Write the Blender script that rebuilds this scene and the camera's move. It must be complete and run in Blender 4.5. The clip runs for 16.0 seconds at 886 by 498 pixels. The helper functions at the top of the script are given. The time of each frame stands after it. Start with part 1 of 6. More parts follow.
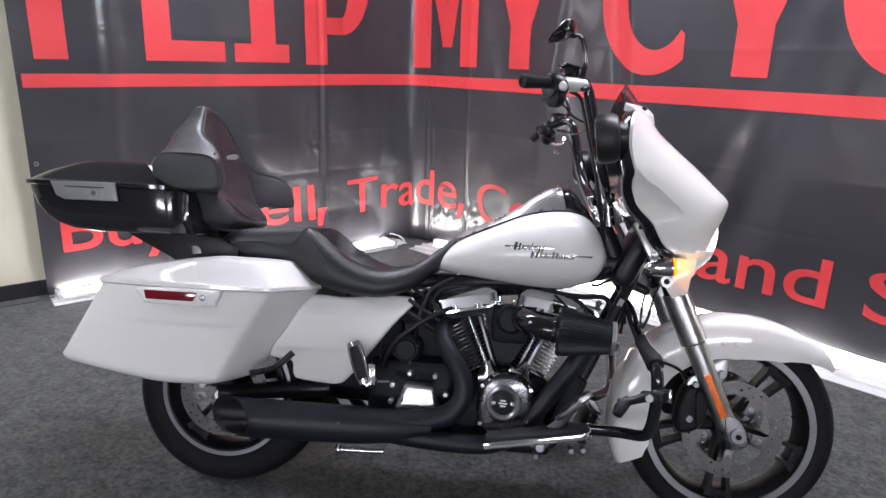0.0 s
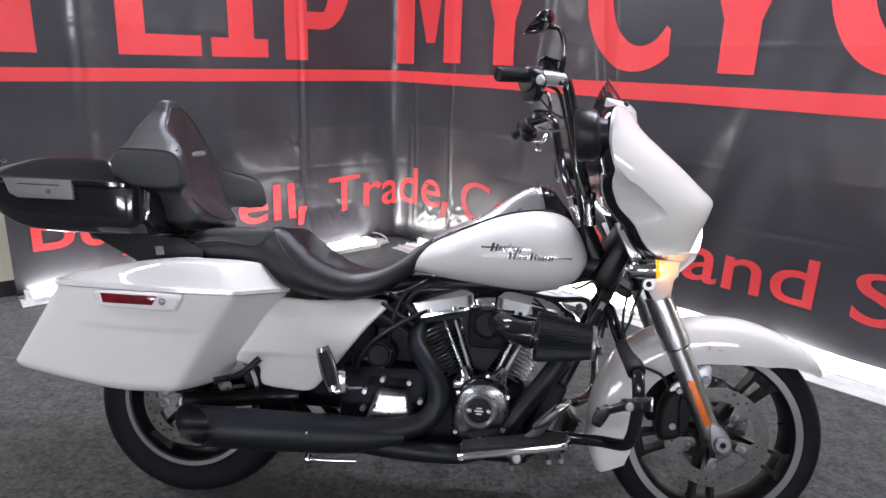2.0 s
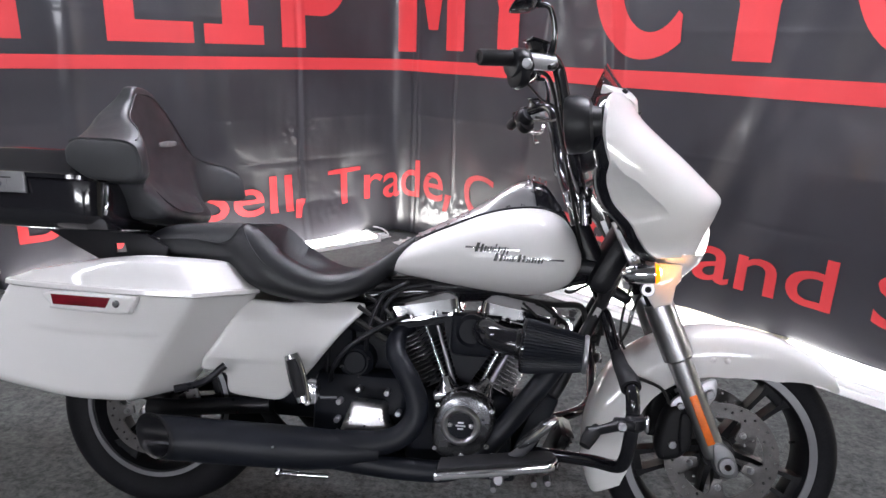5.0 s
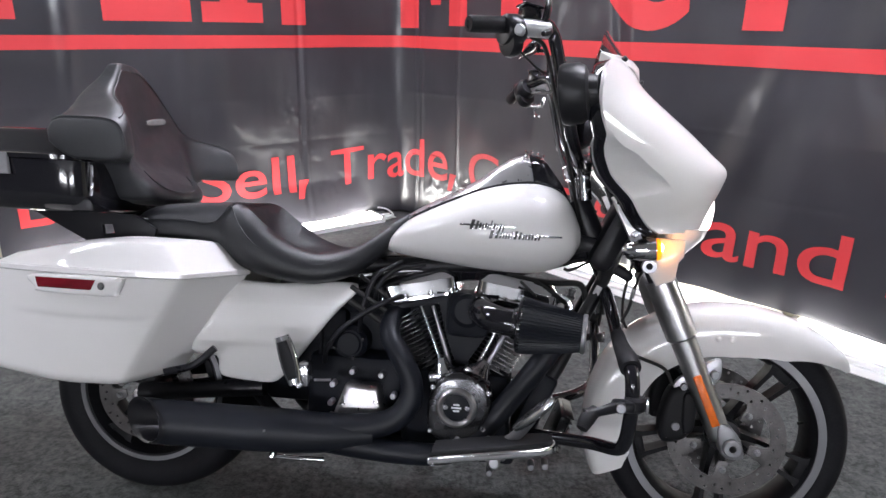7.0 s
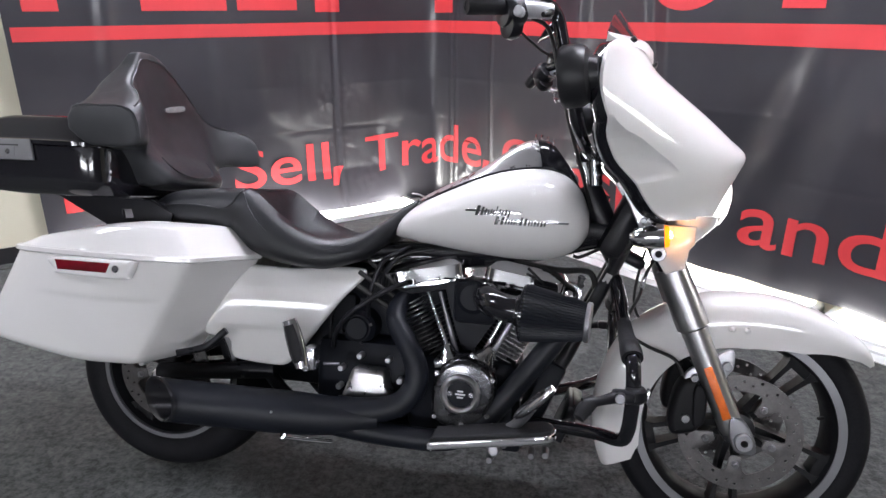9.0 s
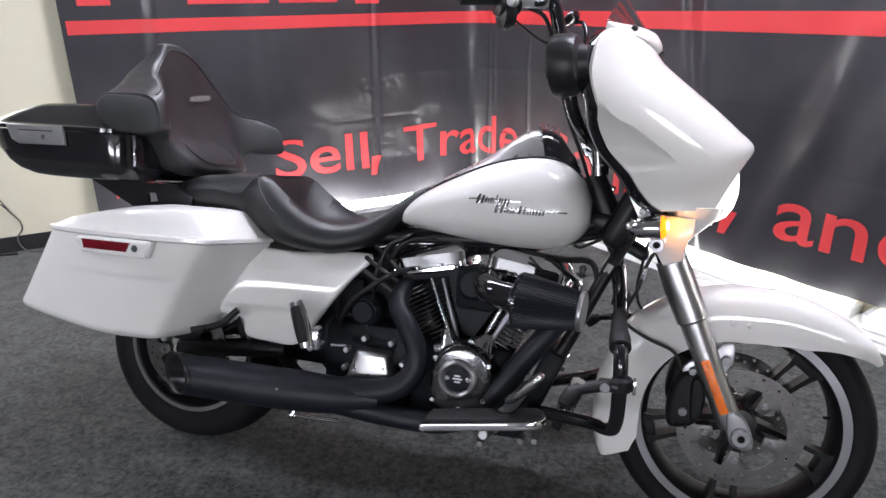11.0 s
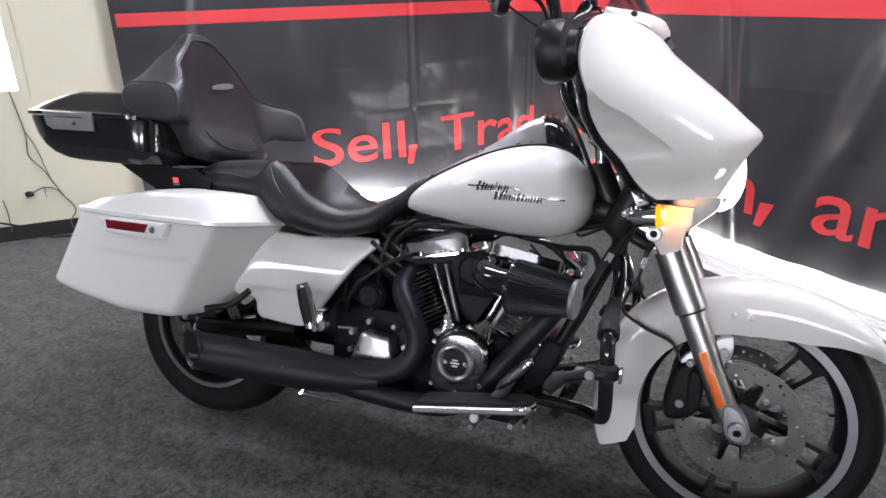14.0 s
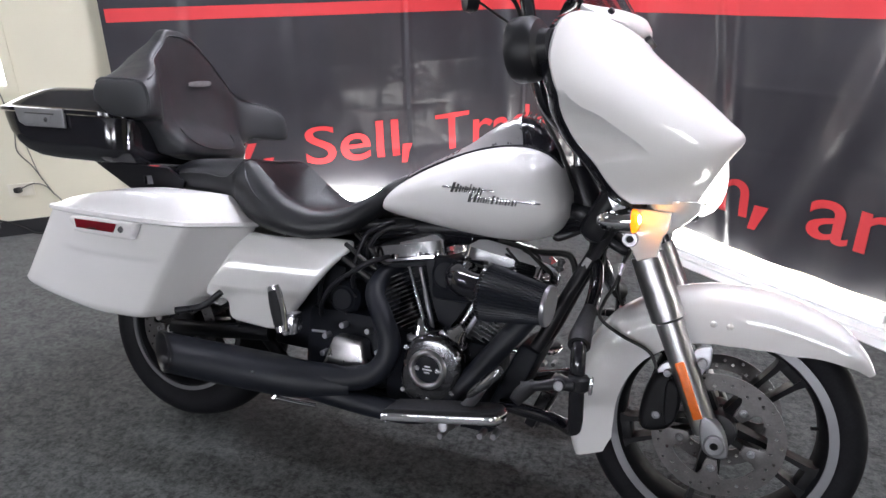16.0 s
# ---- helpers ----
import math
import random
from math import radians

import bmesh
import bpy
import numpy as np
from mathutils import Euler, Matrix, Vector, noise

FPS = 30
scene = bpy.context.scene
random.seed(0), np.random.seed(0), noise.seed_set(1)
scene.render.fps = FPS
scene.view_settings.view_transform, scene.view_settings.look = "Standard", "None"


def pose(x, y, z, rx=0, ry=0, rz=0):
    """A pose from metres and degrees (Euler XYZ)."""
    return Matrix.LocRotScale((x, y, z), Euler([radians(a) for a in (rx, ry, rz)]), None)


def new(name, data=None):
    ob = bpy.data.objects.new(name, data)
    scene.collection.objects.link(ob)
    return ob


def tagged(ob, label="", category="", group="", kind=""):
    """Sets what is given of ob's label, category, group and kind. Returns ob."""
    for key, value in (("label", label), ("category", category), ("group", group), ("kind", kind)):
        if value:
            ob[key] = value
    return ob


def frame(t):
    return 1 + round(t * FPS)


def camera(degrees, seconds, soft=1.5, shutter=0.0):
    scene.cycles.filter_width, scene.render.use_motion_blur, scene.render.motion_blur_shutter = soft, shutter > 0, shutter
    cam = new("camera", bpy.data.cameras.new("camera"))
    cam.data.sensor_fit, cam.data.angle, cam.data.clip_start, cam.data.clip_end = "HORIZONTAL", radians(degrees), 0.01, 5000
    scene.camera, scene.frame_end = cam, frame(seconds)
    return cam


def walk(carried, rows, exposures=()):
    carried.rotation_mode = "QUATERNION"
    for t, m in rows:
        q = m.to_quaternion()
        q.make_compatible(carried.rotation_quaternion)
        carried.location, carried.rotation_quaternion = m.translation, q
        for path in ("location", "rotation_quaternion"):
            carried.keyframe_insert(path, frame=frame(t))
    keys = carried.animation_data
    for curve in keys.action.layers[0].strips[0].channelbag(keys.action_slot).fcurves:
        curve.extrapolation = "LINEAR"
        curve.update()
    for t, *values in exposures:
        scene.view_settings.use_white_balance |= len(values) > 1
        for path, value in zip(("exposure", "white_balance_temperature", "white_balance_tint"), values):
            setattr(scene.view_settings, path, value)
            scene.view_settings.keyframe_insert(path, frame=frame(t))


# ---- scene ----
cam = camera(67.6, 16.0)
METRES, EYE = 0.878, 1.424
ROWS = [
    (0.0, 0.0, 0.0, 0.0, 0.46, -16.51, -1.54),
    (0.5, 0.0124, 0.0169, -0.0021, 0.54, -16.43, -1.3),
    (1.0, 0.0273, 0.0378, -0.0094, -0.06, -16.49, -1.81),
    (1.5, 0.0379, 0.0603, -0.0124, -0.23, -16.97, -2.18),
    (2.0, 0.0529, 0.0946, -0.0164, -0.37, -16.64, -1.83),
    (2.5, 0.0707, 0.1203, -0.0178, 0.51, -17.31, -1.43),
    (3.0, 0.0854, 0.144, -0.0218, 0.36, -17.19, -1.36),
    (3.5, 0.1059, 0.1823, -0.0242, 0.32, -16.92, -1.45),
    (6.0, 0.1864, 0.311, -0.0559, 1.58, -18.23, -1.85),
    (6.5, 0.1963, 0.3244, -0.0628, 1.74, -18.73, -1.33),
    (7.0, 0.2175, 0.3345, -0.0709, 1.89, -18.98, -1.0),
    (7.5, 0.2403, 0.3432, -0.0721, 3.22, -19.46, -0.76),
    (8.0, 0.2685, 0.3488, -0.0736, 3.77, -19.51, -0.71),
    (8.5, 0.3119, 0.3512, -0.0764, 5.26, -19.83, 0.06),
    (9.0, 0.348, 0.3526, -0.0751, 6.06, -20.17, 0.1),
    (9.5, 0.3976, 0.3502, -0.0733, 7.67, -20.42, 0.59),
    (10.0, 0.4351, 0.346, -0.073, 8.8, -20.61, 0.72),
    (12.5, 0.6254, 0.3314, -0.0843, 14.13, -21.22, 1.14),
    (13.0, 0.647, 0.3328, -0.084, 14.82, -21.4, 1.49),
    (13.5, 0.6725, 0.3393, -0.084, 15.46, -21.42, 1.52),
    (14.0, 0.6863, 0.3478, -0.0845, 15.88, -21.56, 1.46),
    (14.5, 0.7013, 0.3605, -0.0859, 16.11, -21.67, 1.26),
    (15.0, 0.7227, 0.3798, -0.0886, 16.36, -21.72, 1.17),
    (15.5, 0.7388, 0.3993, -0.0889, 16.58, -21.8, 1.36),
    (16.0, 0.7622, 0.4282, -0.092, 16.5, -21.71, 1.13),
]
walk(cam, [(t, pose(METRES * x, METRES * y, EYE + METRES * z, 90 + pitch, roll, yaw)) for t, x, y, z, yaw, pitch, roll in ROWS])

# ---- world and exposure ----
world = bpy.data.worlds.new("world")
world.use_nodes = True
world.node_tree.nodes["Background"].inputs[0].default_value = (0.75, 0.85, 1.0, 1)
world.node_tree.nodes["Background"].inputs[1].default_value = 0.3
scene.world = world
scene.view_settings.exposure = 0.14


# ---- materials ----
def material(name, color, rough=0.5, metal=0.0, coat=0.0, coat_rough=0.05, spec=0.5, vary=0.0, vary_scale=6.0, grain=0.0,
             grain_scale=200.0, bump=0.0, bump_scale=300.0, rough_vary=0.0, emit=None, emit_strength=0.0, transmit=0.0, sheen=0.0):
    """A principled material with two scales of colour variation, a rough variation and fine relief."""
    m = bpy.data.materials.new(name)
    m.use_nodes = True
    nt = m.node_tree
    b = nt.nodes["Principled BSDF"]
    b.inputs["Base Color"].default_value = (*color, 1)
    b.inputs["Roughness"].default_value = rough
    b.inputs["Metallic"].default_value = metal
    b.inputs["Coat Weight"].default_value = coat
    b.inputs["Coat Roughness"].default_value = coat_rough
    b.inputs["Specular IOR Level"].default_value = spec
    b.inputs["Transmission Weight"].default_value = transmit
    b.inputs["Sheen Weight"].default_value = sheen
    if emit:
        b.inputs["Emission Color"].default_value = (*emit, 1)
        b.inputs["Emission Strength"].default_value = emit_strength
    coord = nt.nodes.new("ShaderNodeTexCoord")

    def noise_node(scale, detail=4.0):
        n = nt.nodes.new("ShaderNodeTexNoise")
        n.inputs["Scale"].default_value = scale
        n.inputs["Detail"].default_value = detail
        nt.links.new(coord.outputs["Object"], n.inputs["Vector"])
        return n

    def ramp(fac, lo, hi):
        r = nt.nodes.new("ShaderNodeMapRange")
        r.inputs["From Min"].default_value, r.inputs["From Max"].default_value = 0.3, 0.7
        r.inputs["To Min"].default_value, r.inputs["To Max"].default_value = lo, hi
        nt.links.new(fac, r.inputs["Value"])
        return r.outputs["Result"]

    if vary or grain:
        big = ramp(noise_node(vary_scale).outputs["Fac"], 1 - vary, 1 + vary)
        fine = ramp(noise_node(grain_scale, 2.0).outputs["Fac"], 1 - grain, 1 + grain)
        mul = nt.nodes.new("ShaderNodeMath")
        mul.operation = "MULTIPLY"
        nt.links.new(big, mul.inputs[0])
        nt.links.new(fine, mul.inputs[1])
        mix = nt.nodes.new("ShaderNodeVectorMath")
        mix.operation = "SCALE"
        mix.inputs[0].default_value = color
        nt.links.new(mul.outputs[0], mix.inputs["Scale"])
        nt.links.new(mix.outputs[0], b.inputs["Base Color"])
    if rough_vary:
        nt.links.new(ramp(noise_node(vary_scale * 3).outputs["Fac"], max(rough - rough_vary, 0.01), rough + rough_vary), b.inputs["Roughness"])
    if bump:
        bn = nt.nodes.new("ShaderNodeBump")
        bn.inputs["Strength"].default_value = bump
        bn.inputs["Distance"].default_value = 0.002
        nt.links.new(noise_node(bump_scale, 3.0).outputs["Fac"], bn.inputs["Height"])
        nt.links.new(bn.outputs["Normal"], b.inputs["Normal"])
    return m


WHITE = material("white_pearl_paint", (0.71, 0.695, 0.685), 0.55, coat=0.65, coat_rough=0.012, spec=0.3, vary=0.02, vary_scale=3, grain=0.012, grain_scale=900, rough_vary=0.05)
GLOSS = material("black_gloss_paint", (0.0105, 0.0105, 0.0135), 0.14, coat=0.6, coat_rough=0.02, spec=0.35, vary=0.1)
SATIN = material("black_satin_paint", (0.0095, 0.0095, 0.012), 0.34, spec=0.28, vary=0.15, rough_vary=0.08)
MATTE = material("matte_black_ceramic", (0.0085, 0.0100, 0.0150), 0.46, spec=0.30, vary=0.2, vary_scale=8, rough_vary=0.08, bump=0.06, bump_scale=500)
PLASTIC = material("black_plastic", (0.011, 0.011, 0.013), 0.42, spec=0.4, bump=0.08, bump_scale=900, rough_vary=0.06)
RUBBER = material("tyre_rubber", (0.0095, 0.0095, 0.0115), 0.6, spec=0.12, vary=0.2, vary_scale=10, grain=0.15, bump=0.12, bump_scale=500)
CASE = material("black_engine_paint", (0.0062, 0.0074, 0.0112), 0.5, spec=0.16, vary=0.25, vary_scale=12, rough_vary=0.08, bump=0.05, bump_scale=400)
GRIP = material("grip_rubber", (0.013, 0.013, 0.015), 0.6, spec=0.22, bump=0.2, bump_scale=700)
CHROME = material("chrome", (0.82, 0.82, 0.84), 0.07, metal=1.0, rough_vary=0.03, vary=0.03)
DULL_CHROME = material("worn_chrome", (0.6, 0.6, 0.62), 0.2, metal=1.0, rough_vary=0.08, vary=0.12, vary_scale=20)
FIN_METAL = material("fin_edge_metal", (0.32, 0.32, 0.335), 0.30, metal=0.9, rough_vary=0.08, vary=0.12, vary_scale=30)
SPOKE_PAINT = material("black_wheel_paint", (0.009, 0.009, 0.0105), 0.46, spec=0.13, vary=0.2, vary_scale=12, rough_vary=0.07)
SMOKY_CHROME = material("smoky_black_chrome", (0.065, 0.065, 0.07), 0.24, metal=0.9, coat=0.6, rough_vary=0.08, vary=0.25, vary_scale=16, bump=0.05, bump_scale=60)
ALUMINIUM = material("satin_aluminium", (0.55, 0.54, 0.55), 0.32, metal=1.0, rough_vary=0.06, vary=0.08, vary_scale=14, grain=0.05)
FORK_METAL = material("satin_fork_metal", (0.50, 0.495, 0.50), 0.34, metal=1.0, rough_vary=0.015, vary=0.04, vary_scale=8)
POLISHED = material("polished_console_metal", (0.46, 0.455, 0.46), 0.30, metal=0.72, vary=0.06, vary_scale=12, rough_vary=0.05)
SILVER = material("silver_cast_metal", (0.55, 0.55, 0.57), 0.38, metal=0.45, vary=0.1, vary_scale=20, rough_vary=0.08)
RIM_EDGE = material("brushed_rim_edge", (0.20, 0.20, 0.21), 0.40, metal=0.85, rough_vary=0.05, vary=0.08)
MACHINED = material("machined_rim_edge", (0.38, 0.38, 0.40), 0.36, metal=0.9, rough_vary=0.05, vary=0.08)
DISC = material("brake_disc_steel", (0.105, 0.10, 0.10), 0.38, metal=0.9, vary=0.15, vary_scale=30, grain=0.1, rough_vary=0.08)
LEATHER = material("black_seat_vinyl", (0.0095, 0.0102, 0.0125), 0.43, vary=0.15, vary_scale=9, bump=0.35, bump_scale=420, rough_vary=0.06, spec=0.5)
# seat vinyl lightened: haze and light on the backrest put into its colour
LIT_VINYL = material("black_vinyl_lightened", (0.021, 0.0225, 0.0255), 0.44, vary=0.18, vary_scale=7, bump=0.35, bump_scale=420, rough_vary=0.07, spec=0.5)
LATCH = material("satin_grey_latch", (0.21, 0.21, 0.215), 0.42, metal=0.35, vary=0.08, vary_scale=20, rough_vary=0.06)
PATCH = material("grey_stitched_cloth", (0.16, 0.155, 0.155), 0.7, vary=0.2, vary_scale=40, grain=0.3, grain_scale=500)
RED_LENS = material("red_reflector", (0.13, 0.004, 0.010), 0.10, coat=1.0, vary=0.6, vary_scale=14)
ORANGE_LENS = material("orange_reflector", (0.78, 0.15, 0.004), 0.4, coat=0.15, vary=0.15, vary_scale=60, bump=0.3, bump_scale=600)
SIGNAL = material("lit_amber_lens", (0.9, 0.35, 0.02), 0.15, emit=(1.0, 0.24, 0.006), emit_strength=1.7)
BULB = material("lit_amber_bulb", (0.9, 0.5, 0.1), 0.3, emit=(1.0, 0.40, 0.05), emit_strength=130.0)
HEAD_LENS = material("lit_headlamp_lens", (0.9, 0.9, 0.92), 0.08, emit=(1.0, 0.98, 0.95), emit_strength=3.0)
SMOKED = material("smoked_acrylic", (0.16, 0.12, 0.13), 0.03, transmit=0.9, spec=0.5)
EMBLEM_DARK = material("dark_badge", (0.03, 0.03, 0.03), 0.3, coat=0.5)
CORD = material("grey_cord", (0.10, 0.095, 0.085), 0.5)
CABLE = material("black_cable", (0.01, 0.01, 0.01), 0.5)


def carpet():
    m = material("charcoal_carpet", (0.06, 0.063, 0.064), 0.95, spec=0.1, vary=0.12, vary_scale=1.3, bump=0.8, bump_scale=160, sheen=0.3)
    nt = m.node_tree
    b = nt.nodes["Principled BSDF"]
    coord = nt.nodes.new("ShaderNodeTexCoord")
    v = nt.nodes.new("ShaderNodeTexNoise")
    v.inputs["Scale"].default_value, v.inputs["Detail"].default_value, v.inputs["Roughness"].default_value = 48, 7, 0.78
    nt.links.new(coord.outputs["Object"], v.inputs["Vector"])
    w = nt.nodes.new("ShaderNodeTexNoise")
    w.inputs["Scale"].default_value, w.inputs["Detail"].default_value = 14, 5
    nt.links.new(coord.outputs["Object"], w.inputs["Vector"])
    add = nt.nodes.new("ShaderNodeMath")
    add.operation = "MULTIPLY_ADD"
    add.inputs[1].default_value = 0.35
    nt.links.new(w.outputs["Fac"], add.inputs[0])
    nt.links.new(v.outputs["Fac"], add.inputs[2])
    r = nt.nodes.new("ShaderNodeValToRGB")
    r.color_ramp.elements[0].position, r.color_ramp.elements[0].color = 0.56, (0.012, 0.013, 0.0145, 1)
    r.color_ramp.elements[1].position, r.color_ramp.elements[1].color = 0.80, (0.091, 0.100, 0.0945, 1)
    nt.links.new(add.outputs[0], r.inputs["Fac"])
    nt.links.new(r.outputs["Color"], b.inputs["Base Color"])
    return m


CARPET = carpet()
WALL = material("cream_wall_paint", (0.68, 0.64, 0.50), 0.7, vary=0.03, vary_scale=1.5, bump=0.15, bump_scale=120)
# unseen walls and ceiling, coloured dark to hold down bounced light
DARK_WALL = material("dark_unseen_wall", (0.20, 0.20, 0.21), 0.7, vary=0.05, vary_scale=1.5, bump=0.15, bump_scale=120)
CEILING = material("ceiling_tile", (0.22, 0.22, 0.22), 0.9, vary=0.03, bump=0.3, bump_scale=90)
BASE = material("black_vinyl_base", (0.015, 0.015, 0.017), 0.45)
BANNER = material("black_banner_vinyl", (0.026, 0.025, 0.031), 0.40, coat=0.60, coat_rough=0.15, vary=0.15, vary_scale=2.5, bump=0.25, bump_scale=25, rough_vary=0.08)


def crumpled(m):
    """Add soft upright folds and sharp packing creases to a cloth material."""
    nt = m.node_tree
    b = nt.nodes["Principled BSDF"]
    coord = nt.nodes.new("ShaderNodeTexCoord")
    last = b.inputs["Normal"].links[0].from_socket
    for kind, squash, scale, detail, dist in (("FBM", 0.25, 5.0, 2.0, 0.020), ("RIDGED_MULTIFRACTAL", 1.0, 3.1, 3.0, 0.006), ("RIDGED_MULTIFRACTAL", 0.6, 9.0, 2.0, 0.0025)):
        mp = nt.nodes.new("ShaderNodeMapping")
        mp.inputs["Scale"].default_value = (1, 1, squash)
        nt.links.new(coord.outputs["Object"], mp.inputs["Vector"])
        n = nt.nodes.new("ShaderNodeTexNoise")
        n.noise_type = kind
        n.inputs["Scale"].default_value, n.inputs["Detail"].default_value = scale, detail
        nt.links.new(mp.outputs["Vector"], n.inputs["Vector"])
        bn = nt.nodes.new("ShaderNodeBump")
        bn.inputs["Strength"].default_value, bn.inputs["Distance"].default_value = 0.5, dist
        nt.links.new(n.outputs["Fac"], bn.inputs["Height"])
        nt.links.new(last, bn.inputs["Normal"])
        last = bn.outputs["Normal"]
    nt.links.new(last, b.inputs["Normal"])
    return m


crumpled(BANNER)
RED_INK = material("red_banner_print", (0.56, 0.040, 0.046), 0.45, vary=0.05, vary_scale=3, bump=0.2, bump_scale=25)
PAPER = material("grey_paper", (0.36, 0.35, 0.35), 0.7, vary=0.25, vary_scale=90)
SHEET = material("white_board", (0.74, 0.74, 0.73), 0.5, vary=0.03)
LED = material("led_diffuser", (0.9, 0.9, 0.9), 0.4, emit=(1.0, 0.98, 0.95), emit_strength=38.0)
LED_FRONT = material("led_front_diffuser", (0.9, 0.9, 0.9), 0.4, emit=(1.0, 0.99, 0.96), emit_strength=13.0)
PANEL = material("ceiling_light_diffuser", (0.9, 0.9, 0.9), 0.4, emit=(0.94, 0.95, 1.08), emit_strength=52.0)
WINDOW_GLOW = material("bright_window_blind", (0.9, 0.9, 0.9), 0.5, emit=(0.97, 0.96, 1.0), emit_strength=6.0)
BRIGHT_WINDOW = material("sunlit_window_blind", (0.9, 0.9, 0.9), 0.5, emit=(0.97, 0.97, 1.0), emit_strength=36.0)
DAYLIGHT = material("daylit_shopfront", (0.9, 0.9, 0.9), 0.5, emit=(0.96, 0.98, 1.06), emit_strength=33.0)
IVORY = material("ivory_plastic", (0.7, 0.66, 0.55), 0.4)


# ---- mesh tools ----
def part(name, bm, mat, parent=None, label="", m=None, angle=38.0):
    """One mesh object from a bmesh, under a thing or a part."""
    bmesh.ops.remove_doubles(bm, verts=bm.verts, dist=1e-6)
    bmesh.ops.recalc_face_normals(bm, faces=bm.faces)
    lim = radians(angle)
    for e in bm.edges:
        e.smooth = len(e.link_faces) == 2 and e.calc_face_angle(0) < lim
    for f in bm.faces:
        f.smooth = True
    me = bpy.data.meshes.new(name)
    bm.to_mesh(me)
    bm.free()
    for one in (mat if isinstance(mat, (list, tuple)) else [mat]):
        me.materials.append(one)
    ob = new(name, me)
    if parent:
        ob.parent = parent
    if m is not None:
        ob.matrix_basis = m
    if label:
        ob["label"] = label
    return ob


def catmull(pts, n=8, closed=False):
    """Points of a smooth curve through pts (any dimension), n steps a span."""
    p = np.array(pts, float)
    if closed:
        p = np.vstack([p[-1], p, p[0], p[1]])
    else:
        p = np.vstack([2 * p[0] - p[1], p, 2 * p[-1] - p[-2]])
    out = []
    for i in range(1, len(p) - 2):
        for k in range(n):
            u = k / n
            a, b, c, d = p[i - 1], p[i], p[i + 1], p[i + 2]
            out.append(0.5 * (2 * b + (c - a) * u + (2 * a - 5 * b + 4 * c - d) * u * u + (3 * b - a - 3 * c + d) * u ** 3))
    if not closed:
        out.append(p[-2])
    return np.array(out)


def table(pairs, x):
    """Smooth value at x from rows (x, value)."""
    xs, ys = [a for a, _ in pairs], [b for _, b in pairs]
    return float(np.interp(x, xs, ys))


def loft(bm, rings, cap=True, closed=True):
    """Skin over rings of equal length."""
    vs = [[bm.verts.new(Vector(p)) for p in r] for r in rings]
    n = len(rings[0])
    for a, b in zip(vs, vs[1:]):
        for i in range(n if closed else n - 1):
            j = (i + 1) % n
            bm.faces.new((a[i], a[j], b[j], b[i]))
    if cap and closed:
        bm.faces.new(vs[0][::-1])
        bm.faces.new(vs[-1])
    return bm


def frames_along(p):
    t = np.gradient(p, axis=0)
    t /= np.linalg.norm(t, axis=1)[:, None]
    up = np.array([0, 0, 1.0]) if abs(t[0][2]) < 0.9 else np.array([0, 1.0, 0])
    nrm = np.cross(t[0], up)
    out = []
    for k in range(len(p)):
        nrm = nrm - t[k] * (nrm @ t[k])
        nrm /= np.linalg.norm(nrm)
        out.append((nrm.copy(), np.cross(t[k], nrm)))
    return out


def tube(bm, pts, r, n=12, steps=6, cap=True):
    """A round tube along a smooth path; r a radius or one for each point."""
    pts = np.array(pts, float)
    rad = np.full(len(pts), r, float) if np.isscalar(r) else np.array(r, float)
    if len(pts) > 2:
        q = catmull(np.hstack([pts, rad[:, None]]), steps)
    else:
        q = np.hstack([pts, rad[:, None]])
    p, rr = q[:, :3], q[:, 3]
    rings = []
    for c, (a, b), s in zip(p, frames_along(p), rr):
        rings.append([c + s * (math.cos(2 * math.pi * i / n) * a + math.sin(2 * math.pi * i / n) * b) for i in range(n)])
    return loft(bm, rings, cap)


def lathe(bm, profile, centre, axis="y", n=48, closed=False):
    """Turn (radius, height) rows round an axis through centre."""
    c = Vector(centre)
    ax = {"x": (Vector((1, 0, 0)), Vector((0, 1, 0)), Vector((0, 0, 1))), "y": (Vector((0, 1, 0)), Vector((0, 0, 1)), Vector((1, 0, 0))),
          "z": (Vector((0, 0, 1)), Vector((1, 0, 0)), Vector((0, 1, 0)))}.get(axis) if isinstance(axis, str) else None
    if ax is None:
        d = Vector(axis).normalized()
        a = d.orthogonal().normalized()
        ax = (d, a, d.cross(a))
    rings = []
    for r, h in [(float(r), float(h)) for r, h in profile]:
        rings.append([c + ax[0] * h + max(r, 1e-5) * (math.cos(2 * math.pi * i / n) * ax[1] + math.sin(2 * math.pi * i / n) * ax[2]) for i in range(n)])
    if closed:
        rings.append(rings[0])
    return loft(bm, rings, cap=not closed)


def rod(bm, a, b, r, n=14, edge=0.0):
    """A straight round bar from a to b, with a small chamfer."""
    a, b = Vector(a), Vector(b)
    h = (b - a).length
    e = edge or min(r * 0.25, h * 0.2)
    return lathe(bm, [(r - e, 0), (r, e), (r, h - e), (r - e, h)], a, tuple((b - a) / h), n)


def block(bm, centre, size, bevel=0.004, turn=(0, 0, 0), segs=2):
    """A box with rounded edges, turned by degrees."""
    made = bmesh.ops.create_cube(bm, size=1.0, matrix=pose(*centre, *turn) @ Matrix.Diagonal((*size, 1)))
    vs = made["verts"]
    if bevel:
        es = list({e for v in vs for e in v.link_edges})
        bmesh.ops.bevel(bm, geom=es, offset=bevel, segments=segs, affect="EDGES", profile=0.5)
    return bm


